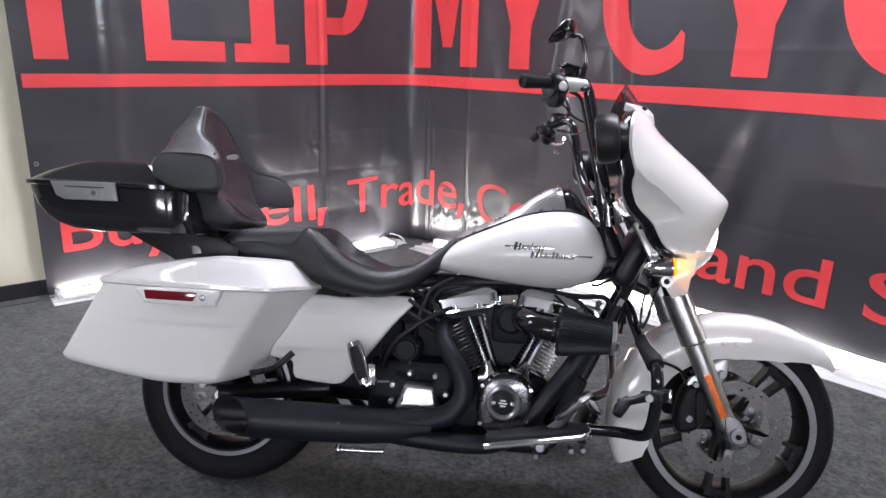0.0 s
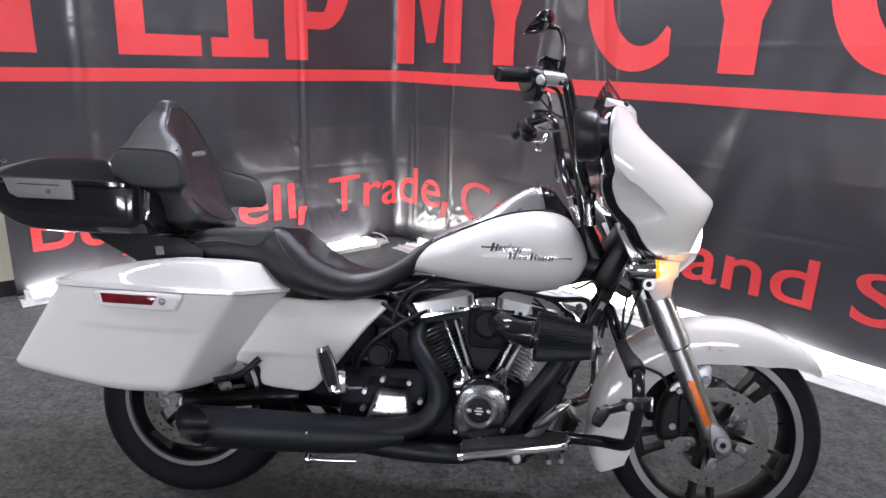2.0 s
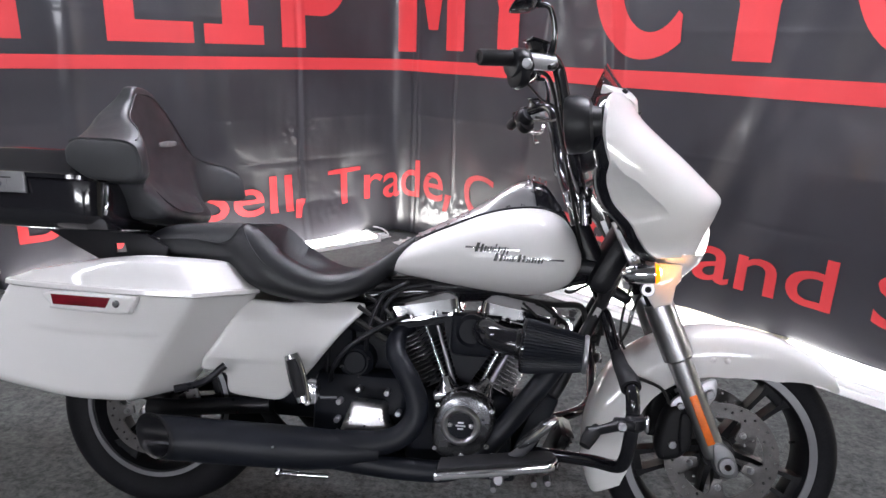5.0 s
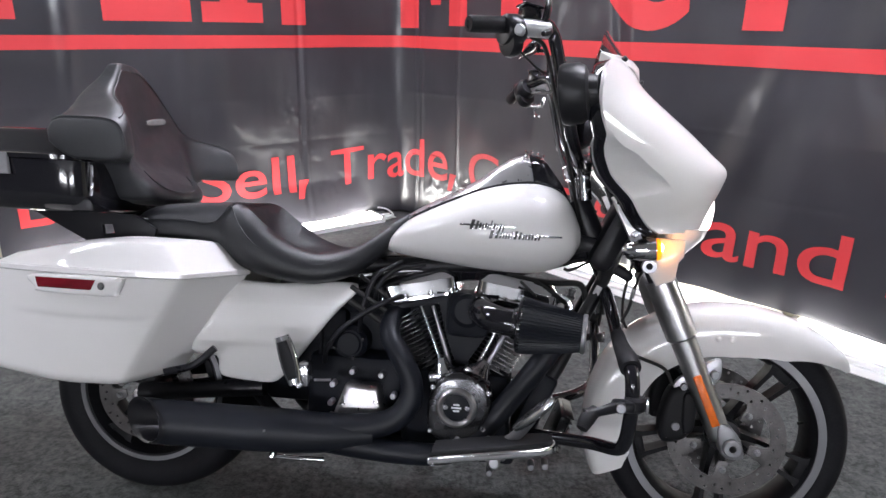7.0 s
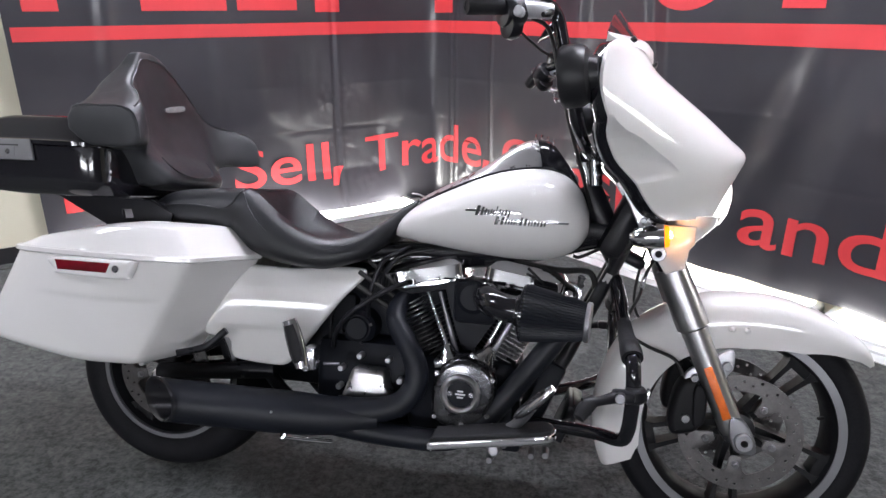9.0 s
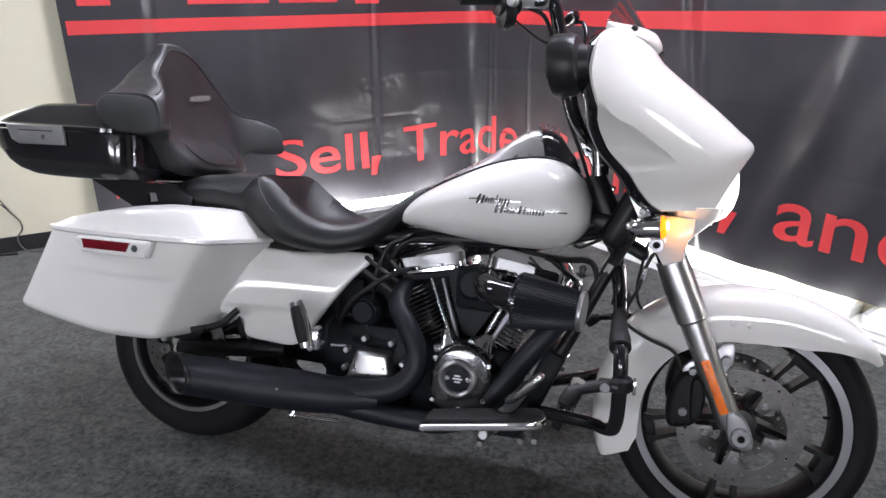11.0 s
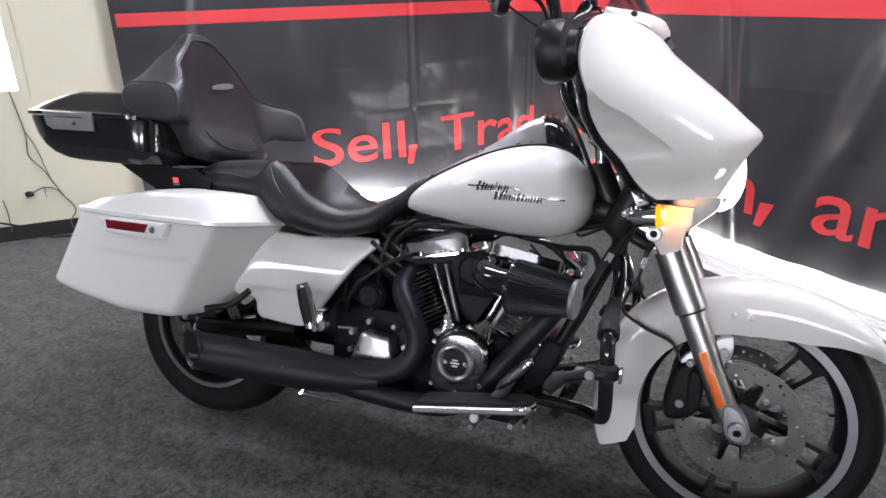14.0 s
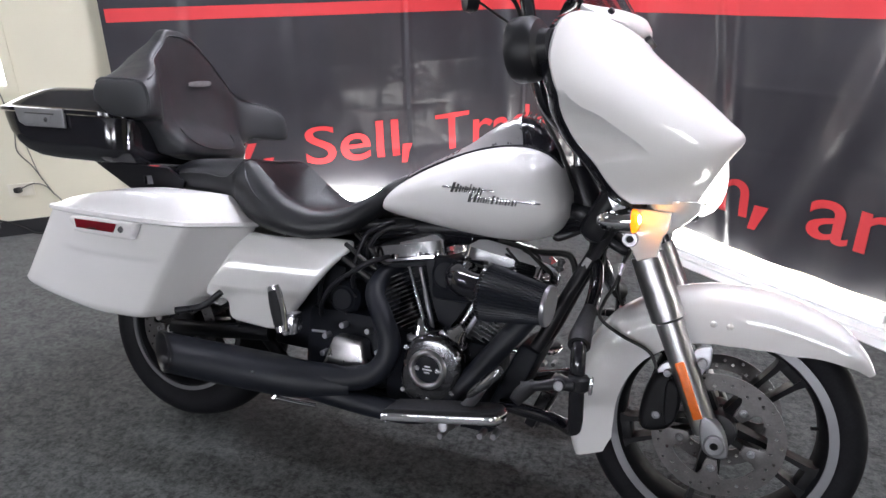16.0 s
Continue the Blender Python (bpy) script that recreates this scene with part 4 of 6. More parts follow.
loft(bm, rings)
trim = bp("windshield_trim", bm, WHITE, "white windshield trim", m=STEER, angle=60)
for y in (-0.232, 0.232):
    bm = bmesh.new()
    c = shield_base(y).lerp(fair_point(FROWS[10], y), 0.45) + Vector((0.004, 0, 0.004))
    rod(bm, tuple(c), tuple(c + Vector((0.010, 0.004 * (1 if y > 0 else -1), 0.007))), 0.0075, 16)
    part("screw", bm, SATIN, trim)
bm = bmesh.new()
c = fair_point(FROWS[15], 0.0)
block(bm, tuple(c + Vector((0.002, 0, 0.004))), (0.010, 0.13, 0.020), 0.004, (0, 50, 0))
part("vent_slot", bm, PLASTIC, trim, "black vent slot")

# -- ape bars and controls --
bm = bmesh.new()
half = [(1.215, 0.0, 1.005), (1.205, -0.10, 1.010), (1.19, -0.20, 1.030), (1.172, -0.265, 1.075), (1.150, -0.283, 1.16), (1.128, -0.290, 1.26), (1.112, -0.296, 1.312), (1.090, -0.318, 1.328), (1.050, -0.350, 1.318), (0.985, -0.40, 1.306)]
tube(bm, half, 0.0155, 14, 6)
mirrored(bm)
for v in bm.verts:
    if v.co.y > 0.0:
        v.co.y += 0.09 * step((v.co.z - 1.0) / 0.2)
bars = bp("handlebar", bm, GLOSS, "tall black ape hanger handlebar", m=STEER)
for sgn in (-1, 1):
    far = Vector((0, 0.09 if sgn > 0 else 0.0, 0))
    g0, g1 = Vector((1.010, sgn * 0.382, 1.310)) + far, (Vector((0.932, -0.441, 1.297)) if sgn < 0 else Vector((0.965, 0.440, 1.272))) + far
    bm = bmesh.new()
    d = (g1 - g0)
    lathe(bm, [(0.0175, 0.0), (0.0185, 0.006), (0.0185, d.length - 0.004), (0.0165, d.length), (0.010, d.length), (0.010, d.length - 0.003)], g0, tuple(d), 24)
    part("grip", bm, GRIP, bars, "black rubber grip")
    bm = bmesh.new()
    c = Vector((1.022, sgn * 0.372, 1.300)) + far
    lathe(bm, [(0.012, -0.026), (0.028, -0.024), (0.036, -0.010), (0.036, 0.016), (0.030, 0.026), (0.012, 0.028)], c, tuple(d), 28)
    lathe(bm, [(0.014, -0.012), (0.030, -0.010), (0.034, 0.004), (0.030, 0.016), (0.010, 0.020)], c + Vector((0.002, 0, -0.026)), tuple(d), 24)
    part("switch_housing", bm, SATIN, bars)
    bm = bmesh.new()
    block(bm, tuple(c + Vector((0.036, -sgn * 0.028, 0.040))), (0.046, 0.036, 0.034), 0.006, (0, 4, 36 * -sgn))
    block(bm, tuple(c + Vector((0.036, -sgn * 0.028, 0.059))), (0.052, 0.040, 0.006), 0.002, (0, 4, 36 * -sgn))
    part("brake_reservoir", bm, GLOSS, bars)
    bm = bmesh.new()
    tube(bm, [tuple(c + Vector((0.014, sgn * 0.004, 0.006))), tuple(c + Vector((0.045, -sgn * 0.018, 0.010))), tuple(c + Vector((0.078, -sgn * 0.042, 0.012)))], [0.020, 0.0195, 0.018], 18)
    part("lever_clamp", bm, SILVER, bars, "silver lever clamp")
    if sgn < 0:
        bm = bmesh.new()
        rod(bm, tuple(c + Vector((0.020, sgn * 0.018, -0.006))), tuple(c + Vector((0.017, sgn * 0.040, -0.006))), 0.012, 18)
        part("clamp_screw", bm, SILVER, bars)
    bm = bmesh.new()
    if sgn < 0:
        tube(bm, [tuple(c + Vector((0.085, 0.0, 0.0))), tuple(c + Vector((0.080, -0.012, -0.006))), tuple(c + Vector((0.070, -0.026, -0.012)))], [0.007, 0.008, 0.006], 10)
    else:
        tube(bm, [tuple(c + Vector((0.066, 0.0, -0.03))), tuple(c + Vector((0.056, 0.04, -0.046))), tuple(c + Vector((0.026, 0.07, -0.046))), tuple(c + Vector((0.000, 0.09, -0.034))), tuple(c + Vector((-0.012, 0.10, -0.026)))], [0.007, 0.007, 0.007, 0.006, 0.008], 10)
        tube(bm, [tuple(c + Vector((0.040, 0.06, -0.036))), tuple(c + Vector((0.034, 0.065, -0.066))), tuple(c + Vector((0.042, 0.068, -0.082))), tuple(c + Vector((0.050, 0.07, -0.076)))], [0.004, 0.004, 0.005, 0.005], 8)
    part("lever", bm, SATIN if sgn < 0 else DULL_CHROME, bars, "hand lever")
    bm = bmesh.new()
    tube(bm, [(1.088, sgn * 0.335, 1.318), (1.098, sgn * 0.350, 1.350), (1.097, sgn * 0.362, 1.395), (1.086, sgn * 0.370, 1.428), (1.072, sgn * 0.374, 1.436), (1.056, sgn * 0.378, 1.434)], [0.009, 0.008, 0.007, 0.0065, 0.0065, 0.006], 12)
    bmesh.ops.translate(bm, verts=bm.verts, vec=far)
    mir = bp("mirror", bm, GLOSS, "black rear view mirror on a curved stem", m=STEER)
    head = bmesh.new()
    rings = []
    for k in range(15):
        u = k / 14
        w = 0.044 * (math.sin(math.pi * (0.04 + 0.92 * u ** 0.8)) ** 0.75)
        cc = Vector((1.066 - 0.072 * u, sgn * (0.372 + 0.03 * u), 1.446 - 0.030 * u + 0.014 * math.sin(math.pi * u)))
        rings.append([cc + Vector((0.35 * w * math.cos(t), sgn * 1.5 * w * math.sin(t), 0.62 * w * math.cos(t))) for t in [2 * math.pi * i / 20 for i in range(20)]])
    loft(head, rings)
    bmesh.ops.translate(head, verts=head.verts, vec=far)
    part("mirror_head", head, GLOSS, mir)
# fork bracket and switch bracket behind the tank
for sgn in (-1, 1):
    bm = bmesh.new()
    loft(bm, [[(x + dx, sgn * (0.158 + dy), z + 0.45 * dx) for dx, dy in ((-0.014, -0.01), (0.014, -0.01), (0.012, 0.008), (-0.012, 0.008))] for x, z in ((1.296, 0.946), (1.300, 0.938), (1.357, 0.826))])
    brk = bp("fork_bracket", bm, ALUMINIUM, "grey metal fairing bracket", m=STEER, angle=30)
    for x, z in ((1.302, 0.930), (1.345, 0.850)):
        bm = bmesh.new()
        rod(bm, (x, sgn * 0.160, z), (x, sgn * 0.174, z), 0.008, 16)
        part("bracket_bolt", bm, CHROME, brk)
bm = plate([[(1.160, 1.020), (1.200, 1.040), (1.212, 1.010), (1.206, 0.990), (1.236, 0.915), (1.266, 0.902), (1.262, 0.890), (1.200, 0.866), (1.192, 0.880), (1.214, 0.900), (1.186, 0.975), (1.170, 0.985)]], 0.030, 0.004, 0.05)
ign = bp("ignition_bracket", bm, CHROME, "chrome ignition switch bracket")
bm = bmesh.new()
rod(bm, (1.19, 0.03, 1.00), (1.185, 0.005, 1.025), 0.014, 18)
part("switch_knob", bm, GLOSS, ign)
# cables and risers
bm = bmesh.new()
for sgn in (-1, 1):
    tube(bm, [(1.225, sgn * 0.05, 0.93), (1.218, sgn * 0.05, 0.985), (1.214, sgn * 0.05, 1.02)], 0.017, 14)
    rod(bm, (1.214, sgn * 0.05, 1.0), (1.215, sgn * 0.05, 1.035), 0.022, 16)
part("riser", bm, DULL_CHROME, bars)
for pts, r in (([(1.060, -0.338, 1.296), (1.092, -0.302, 1.285), (1.110, -0.275, 1.24), (1.132, -0.268, 1.15), (1.155, -0.248, 1.07), (1.185, -0.12, 0.97), (1.22, -0.02, 0.85)], 0.005),
               ([(1.060, 0.428, 1.296), (1.092, 0.392, 1.285), (1.110, 0.365, 1.24), (1.132, 0.358, 1.15), (1.155, 0.30, 1.07), (1.185, 0.14, 0.97), (1.21, 0.02, 0.84)], 0.005),
               ([(1.03, -0.36, 1.27), (1.08, -0.25, 1.24), (1.13, -0.1, 1.24), (1.12, 0.1, 1.24), (1.05, 0.33, 1.27)], 0.003)):
    bm = bmesh.new()
    tube(bm, pts, r, 8)
    bp("control_cable", bm, CABLE, m=STEER)

# -- steering head, frame tubes, dark innards --
bm = bmesh.new()
tube(bm, [(1.30, 0, 0.73), (1.20, 0, 0.93)], 0.036, 20)
block(bm, (1.335, 0.03, 0.735), (0.07, 0.13, 0.03), 0.012, (0, 26, 0))
block(bm, (1.262, 0, 0.805), (0.13, 0.10, 0.045), 0.014, (0, 8, 0))
block(bm, (1.316, 0.03, 0.850), (0.075, 0.22, 0.24), 0.030, (0, 26, 0))
bp("steering_head", bm, SATIN, m=STEER)
for y in (-0.07, 0.07):
    bm = bmesh.new()
    tube(bm, [(1.330, y * 0.3, 0.815), (1.300, y * 0.5, 0.750), (1.270, y * 0.72, 0.686), (1.226, y * 0.9, 0.59), (1.175, y, 0.47), (1.122, y, 0.375), (1.078, y * 1.1, 0.260), (1.02, y * 1.2, 0.218), (0.55, y * 1.2, 0.218), (0.40, y * 1.3, 0.27), (0.30, y * 1.8, 0.45), (0.42, y * 1.6, 0.66), (0.66, y * 0.8, 0.72), (1.0, y * 0.4, 0.735), (1.22, y * 0.4, 0.80)], 0.0185, 12)
    tubing = bp("frame_tube", bm, SATIN)
    if y < 0:
        bm = bmesh.new()
        block(bm, (1.268, y * 0.72 - 0.0180, 0.686), (0.017, 0.003, 0.026), 0.001, (0, 25, 0))
        part("paper_label", bm, PAPER, tubing, "small white paper label")
bm = bmesh.new()
block(bm, (0.43, 0.0, 0.45), (0.30, 0.14, 0.28), 0.02)
block(bm, (0.58, 0.0, 0.62), (0.22, 0.10, 0.10), 0.02)
block(bm, (0.62, 0.01, 0.53), (0.26, 0.10, 0.22), 0.03)
bp("battery_box", bm, CASE)
bm = bmesh.new()
tube(bm, [(0.60, 0.0, 0.68), (0.70, 0.0, 0.70), (1.0, 0.0, 0.735), (1.24, 0.0, 0.80)], 0.04, 14)
bp("backbone", bm, GLOSS)
for y in (-0.125, 0.125):
    bm = bmesh.new()
    tube(bm, [(0.0, y, 0.32), (0.15, y, 0.335), (0.36, y * 0.9, 0.36)], [0.028, 0.024, 0.028], 12)
    bp("swing_arm", bm, SATIN)

# -- tank and console --
TANK = [  # x, top, bottom, half width
    (0.668, 0.782, 0.768, 0.050), (0.690, 0.808, 0.758, 0.088), (0.730, 0.846, 0.749, 0.112), (0.800, 0.889, 0.739, 0.136),
    (0.880, 0.930, 0.729, 0.157), (0.960, 0.960, 0.721, 0.172), (1.040, 0.976, 0.717, 0.182), (1.100, 0.974, 0.720, 0.184),
    (1.150, 0.954, 0.735, 0.176), (1.188, 0.910, 0.760, 0.155), (1.210, 0.860, 0.795, 0.11)]
bm = bmesh.new()
rings = []
for x, zt, zb, w in catmull(TANK, 5):
    zc, ring = zb + (zt - zb) * 0.47, []
    for i in range(48):
        t = 2 * math.pi * i / 48
        c, s = math.cos(t), math.sin(t)
        hz = (zt - zc) if s > 0 else (zc - zb)
        ring.append((x, w * math.copysign(abs(c) ** (2 / 2.5), c), zc + hz * math.copysign(abs(s) ** (2 / 2.3), s)))
    rings.append(ring)
loft(bm, rings)
tank = bp("fuel_tank", bm, WHITE, "white pearl teardrop fuel tank", angle=60)
CONS = [(0.700, 0.842, 0.805, 0.020), (0.760, 0.882, 0.840, 0.034), (0.850, 0.930, 0.89, 0.046), (0.920, 0.968, 0.91, 0.056), (0.975, 1.008, 0.92, 0.068),
        (1.020, 1.036, 0.93, 0.074), (1.062, 1.046, 0.93, 0.076), (1.100, 1.036, 0.93, 0.070), (1.135, 0.996, 0.92, 0.062), (1.165, 0.955, 0.90, 0.052), (1.18, 0.92, 0.89, 0.04)]


def tank_z(x, y):
    """The top of the tank beside its middle line."""
    zt, zb, w = (table([(r[0], r[k]) for r in TANK], x) for k in (1, 2, 3))
    zc = zb + (zt - zb) * 0.47
    return zc + (zt - zc) * (1 - min(y / w, 0.95) ** 2.5) ** (1 / 2.3)


def skirt(x):
    return table([(0.70, 0.026), (0.76, 0.050), (0.80, 0.070), (0.86, 0.086), (1.06, 0.090), (1.12, 0.084), (1.15, 0.074), (1.18, 0.052)], x)


def console_ring(x, zt, zb, w, grow, low):
    """Half of the console's outline from its skirt on the tank to the middle."""
    b = skirt(x)
    z0 = tank_z(x, b) - 0.003
    half = [(b, z0), (b * 0.97, z0 + 0.35 * (zt - z0) * 0.5), (w * 0.98 + 0.004, z0 + 0.62 * (zt - z0)), (w * 0.82, z0 + 0.88 * (zt - z0)), (w * 0.42, z0 + 0.98 * (zt - z0)), (0.0, zt)]
    half = [(y + grow, z + grow * 0.8) for y, z in half[:-1]] + [(0.0, zt + grow)]
    half[0] = (half[0][0], half[0][1] + low)
    return [(x, -y, z) for y, z in half] + [(x, y, z) for y, z in reversed(half[:-1])]


bm = bmesh.new()
loft(bm, [console_ring(x, zt, zb, w, 0.0, 0.0) for x, zt, zb, w in catmull(CONS, 5)])
cons = bp("tank_console", bm, POLISHED, "bright chrome tank console with gauge", angle=50)
bm = bmesh.new()
tube(bm, [(x, -skirt(x) - 0.002, tank_z(x, skirt(x)) + 0.0015) for x in (0.70, 0.76, 0.80, 0.86, 0.92, 0.99, 1.06, 1.10, 1.13, 1.155, 1.178)], 0.0042, 8)
mirrored(bm)
part("trim_strip", bm, SATIN, cons, "black trim strip")
bm = bmesh.new()
rings = [console_ring(x, zt, zb, w, 0.004, 0.003) for x, zt, zb, w in catmull(CONS[6:], 5)]
for n, lean in enumerate((0.024, 0.012, 0.004)):
    rings[n] = [(x + lean * (1.046 - z) / 0.09, y, z) for x, y, z in rings[n]]
loft(bm, rings)
part("gauge_pod", bm, GLOSS, cons, "black gauge pod", angle=45)
for k in range(4):
    bm = bmesh.new()
    x = 1.055 + 0.016 * k
    zt = table([(a, b) for a, b, _, _ in CONS], x)
    block(bm, (x, -0.030, zt + 0.004), (0.006, 0.05, 0.004), 0.001, (28, 0, 0))
    part("gauge_louvre", bm, DULL_CHROME, cons)
# badge: plain dark slanted bars with a bright edge, no lettering


def tank_y(x, z):
    """The right flank of the tank at a height."""
    zt, zb, w = (table([(r[0], r[k]) for r in TANK], x) for k in (1, 2, 3))
    zc = zb + (zt - zb) * 0.47
    q = min(abs((z - zc) / ((zt - zc) if z > zc else (zc - zb))), 0.999)
    return -w * (1 - q ** 2.3) ** (1 / 2.5)


def badge_piece(name, x0, z0, x1, z1, lift, mat, slant=0.25):
    h = z1 - z0
    z0, z1 = z0 - 0.004, z1 - 0.004
    pts = [(x0, z0), (x1, z0), (x1 + slant * h, z1), (x0 + slant * h, z1)]
    bm = plate([pts], 0.0006, 0.0002)
    for x in np.arange(x0, x1, 0.02):
        bmesh.ops.bisect_plane(bm, geom=bm.verts[:] + bm.edges[:] + bm.faces[:], plane_co=(x, 0, 0), plane_no=(1, 0, 0))
    for v in bm.verts:
        v.co.y = v.co.y + tank_y(v.co.x, v.co.z) - lift
    return part(name, bm, mat, tank)


badge_piece("badge_rule", 0.893, 0.8505, 1.040, 0.8555, 0.003, DULL_CHROME)
badge_piece("badge_rule", 0.985, 0.8300, 1.158, 0.8345, 0.003, DULL_CHROME)
for x0, z0, w, h in ((0.920, 0.842, 0.020, 0.024), (0.944, 0.844, 0.012, 0.015), (0.959, 0.844, 0.010, 0.015), (0.972, 0.844, 0.006, 0.022), (0.981, 0.844, 0.011, 0.015), (0.995, 0.839, 0.013, 0.020),
                     (0.972, 0.821, 0.022, 0.021), (0.998, 0.822, 0.012, 0.014), (1.013, 0.822, 0.011, 0.014), (1.027, 0.822, 0.005, 0.018), (1.035, 0.822, 0.018, 0.020), (1.057, 0.822, 0.011, 0.014), (1.071, 0.822, 0.013, 0.014), (1.088, 0.822, 0.013, 0.014)):
    badge_piece("badge_bar", x0 - 0.0010, z0 - 0.0010, x0 + w * 0.36 + 0.0008, z0 + h + 0.0010, 0.003, DULL_CHROME)
    badge_piece("badge_bar", x0, z0, x0 + w * 0.36, z0 + h, 0.0042, EMBLEM_DARK)
    if w > 0.008:
        badge_piece("badge_bar", x0 + w * 0.66, z0, x0 + w, z0 + h * 0.92, 0.0042, EMBLEM_DARK)
        badge_piece("badge_bar", x0 + w * 0.36, z0 + h * 0.38, x0 + w * 0.66, z0 + h * 0.56, 0.0040, EMBLEM_DARK)
# -- seat --
SEAT = [  # x, rim height, bottom, half width, dish depth
    (-0.050, 0.800, 0.778, 0.10, 0.0), (-0.020, 0.835, 0.770, 0.130, 0.0), (0.05, 0.858, 0.764, 0.150, 0.004), (0.15, 0.868, 0.758, 0.160, 0.006),
    (0.230, 0.873, 0.742, 0.170, 0.004), (0.262, 0.874, 0.728, 0.180, 0.004), (0.285, 0.870, 0.712, 0.187, 0.030), (0.312, 0.855, 0.700, 0.193, 0.075), (0.350, 0.825, 0.686, 0.198, 0.078), (0.400, 0.790, 0.676, 0.200, 0.055), (0.455, 0.763, 0.670, 0.198, 0.030),
    (0.520, 0.750, 0.668, 0.188, 0.012), (0.600, 0.768, 0.690, 0.160, 0.003), (0.660, 0.806, 0.735, 0.125, 0.0), (0.705, 0.846, 0.790, 0.085, 0.0), (0.738, 0.868, 0.845, 0.045, 0.0)]
bm = bmesh.new()
rings = []
for x, zt, zb, w, dish in catmull(SEAT, 6):
    h = zt - zb
    ring = [(x, -w * 0.88, zb), (x, -w * 0.98, zb + h * 0.18), (x, -w, zb + h * 0.42), (x, -w * 0.96, zb + h * 0.68), (x, -w * 0.86, zb + h * 0.90), (x, -w * 0.72, zt), (x, -w * 0.52, zt - dish * 0.55), (x, -w * 0.26, zt - dish * 0.92), (x, 0, zt - dish)]
    ring = ring + [(a, -b, c) for a, b, c in reversed(ring[:-1])]
    rings.append(ring)
loft(bm, rings)
seat = bp("seat", bm, LEATHER, "black two-up vinyl seat", angle=60)
bm = bmesh.new()
tube(bm, [(0.02, -0.148, 0.815), (0.12, -0.162, 0.822), (0.22, -0.172, 0.818), (0.262, -0.150, 0.868), (0.268, -0.07, 0.872), (0.270, 0, 0.868)], 0.0022, 6)
tube(bm, [(0.262, -0.150, 0.866), (0.300, -0.182, 0.815), (0.350, -0.192, 0.765), (0.430, -0.192, 0.728), (0.520, -0.180, 0.720), (0.600, -0.150, 0.745)], 0.0022, 6)
mirrored(bm)
part("seam", bm, LEATHER, seat)

# -- trunk with wraparound backrest --
TRUNK = thing("trunk", Matrix.Identity(4), "", "")
for key in ("label", "category"):
    if key in TRUNK:
        del TRUNK[key]
TRUNK.parent = BIKE
TRUNK["label"] = "black gloss touring trunk"


def trunk_rings(rows):
    return [superring((x0 + x1) / 2, 0.03, z, (x1 - x0) / 2, w + 0.03, 8.0, 96) for z, x0, x1, w in rows]


bm = bmesh.new()
loft(bm, trunk_rings([(0.828, -0.42, -0.10, 0.235), (0.834, -0.468, -0.085, 0.262), (0.850, -0.515, -0.08, 0.276), (0.872, -0.550, -0.08, 0.283), (0.905, -0.582, -0.08, 0.288), (0.95, -0.604, -0.08, 0.292), (0.962, -0.607, -0.08, 0.292)]))
part("body", bm, GLOSS, TRUNK, "black gloss trunk body")
bm = bmesh.new()
loft(bm, trunk_rings([(0.965, -0.616, -0.10, 0.298), (0.976, -0.618, -0.10, 0.299), (0.981, -0.606, -0.104, 0.290), (0.986, -0.598, -0.112, 0.286), (1.010, -0.556, -0.150, 0.266), (1.034, -0.492, -0.186, 0.246), (1.043, -0.455, -0.200, 0.237), (1.047, -0.435, -0.206, 0.230), (1.053, -0.37, -0.23, 0.19), (1.056, -0.34, -0.26, 0.14)]))
part("lid", bm, GLOSS, TRUNK, "black gloss trunk lid", angle=24)
for sgn in (-1, 1):
    bm = plate([[(-0.494, 0.974), (-0.286, 0.977), (-0.276, 0.921), (-0.445, 0.920), (-0.472, 0.932)]], 0.012, 0.003, sgn * 0.298)
    latch = part("latch", bm, LATCH, TRUNK, "satin silver latch plate")
    # dark strip laid on the plate as the shade of a recessed slot
    bm = plate([rect(-0.445, 0.958, -0.320, 0.962)], 0.004, 0.001, sgn * 0.304)
    part("slot_shade", bm, EMBLEM_DARK, latch)
    bm = plate([rect(-0.440, 0.930, -0.330, 0.956)], 0.008, 0.002, sgn * 0.3025)
    part("latch_handle", bm, LATCH, latch)
    bm = bmesh.new()
    rod(bm, (-0.350, sgn * 0.300, 0.942), (-0.350, sgn * 0.310, 0.942), 0.007, 16)
    part("lock", bm, DULL_CHROME, latch)
    bm = bmesh.new()
    tube(bm, [(-0.09, sgn * 0.24, 0.955), (-0.085, sgn * 0.243, 0.90), (-0.09, sgn * 0.24, 0.875)], 0.005, 8)
    part("hinge_pin", bm, CHROME, TRUNK)
    # carrier rails below
    bm = bmesh.new()
    tube(bm, [(-0.24, sgn * 0.13, 0.815), (-0.12, sgn * 0.13, 0.812), (0.02, sgn * 0.13, 0.812)], 0.010, 10)
    part("carrier_rail", bm, GLOSS, TRUNK)
    bm = plate([[(-0.330, 0.828), (-0.02, 0.826), (0.05, 0.790), (0.03, 0.72), (-0.10, 0.72), (-0.22, 0.775)], [(-0.112, 0.794), (-0.082, 0.796), (-0.074, 0.772), (-0.106, 0.768)]], 0.012, 0.002, sgn * 0.15)
    part("carrier_bracket", bm, SATIN, TRUNK)

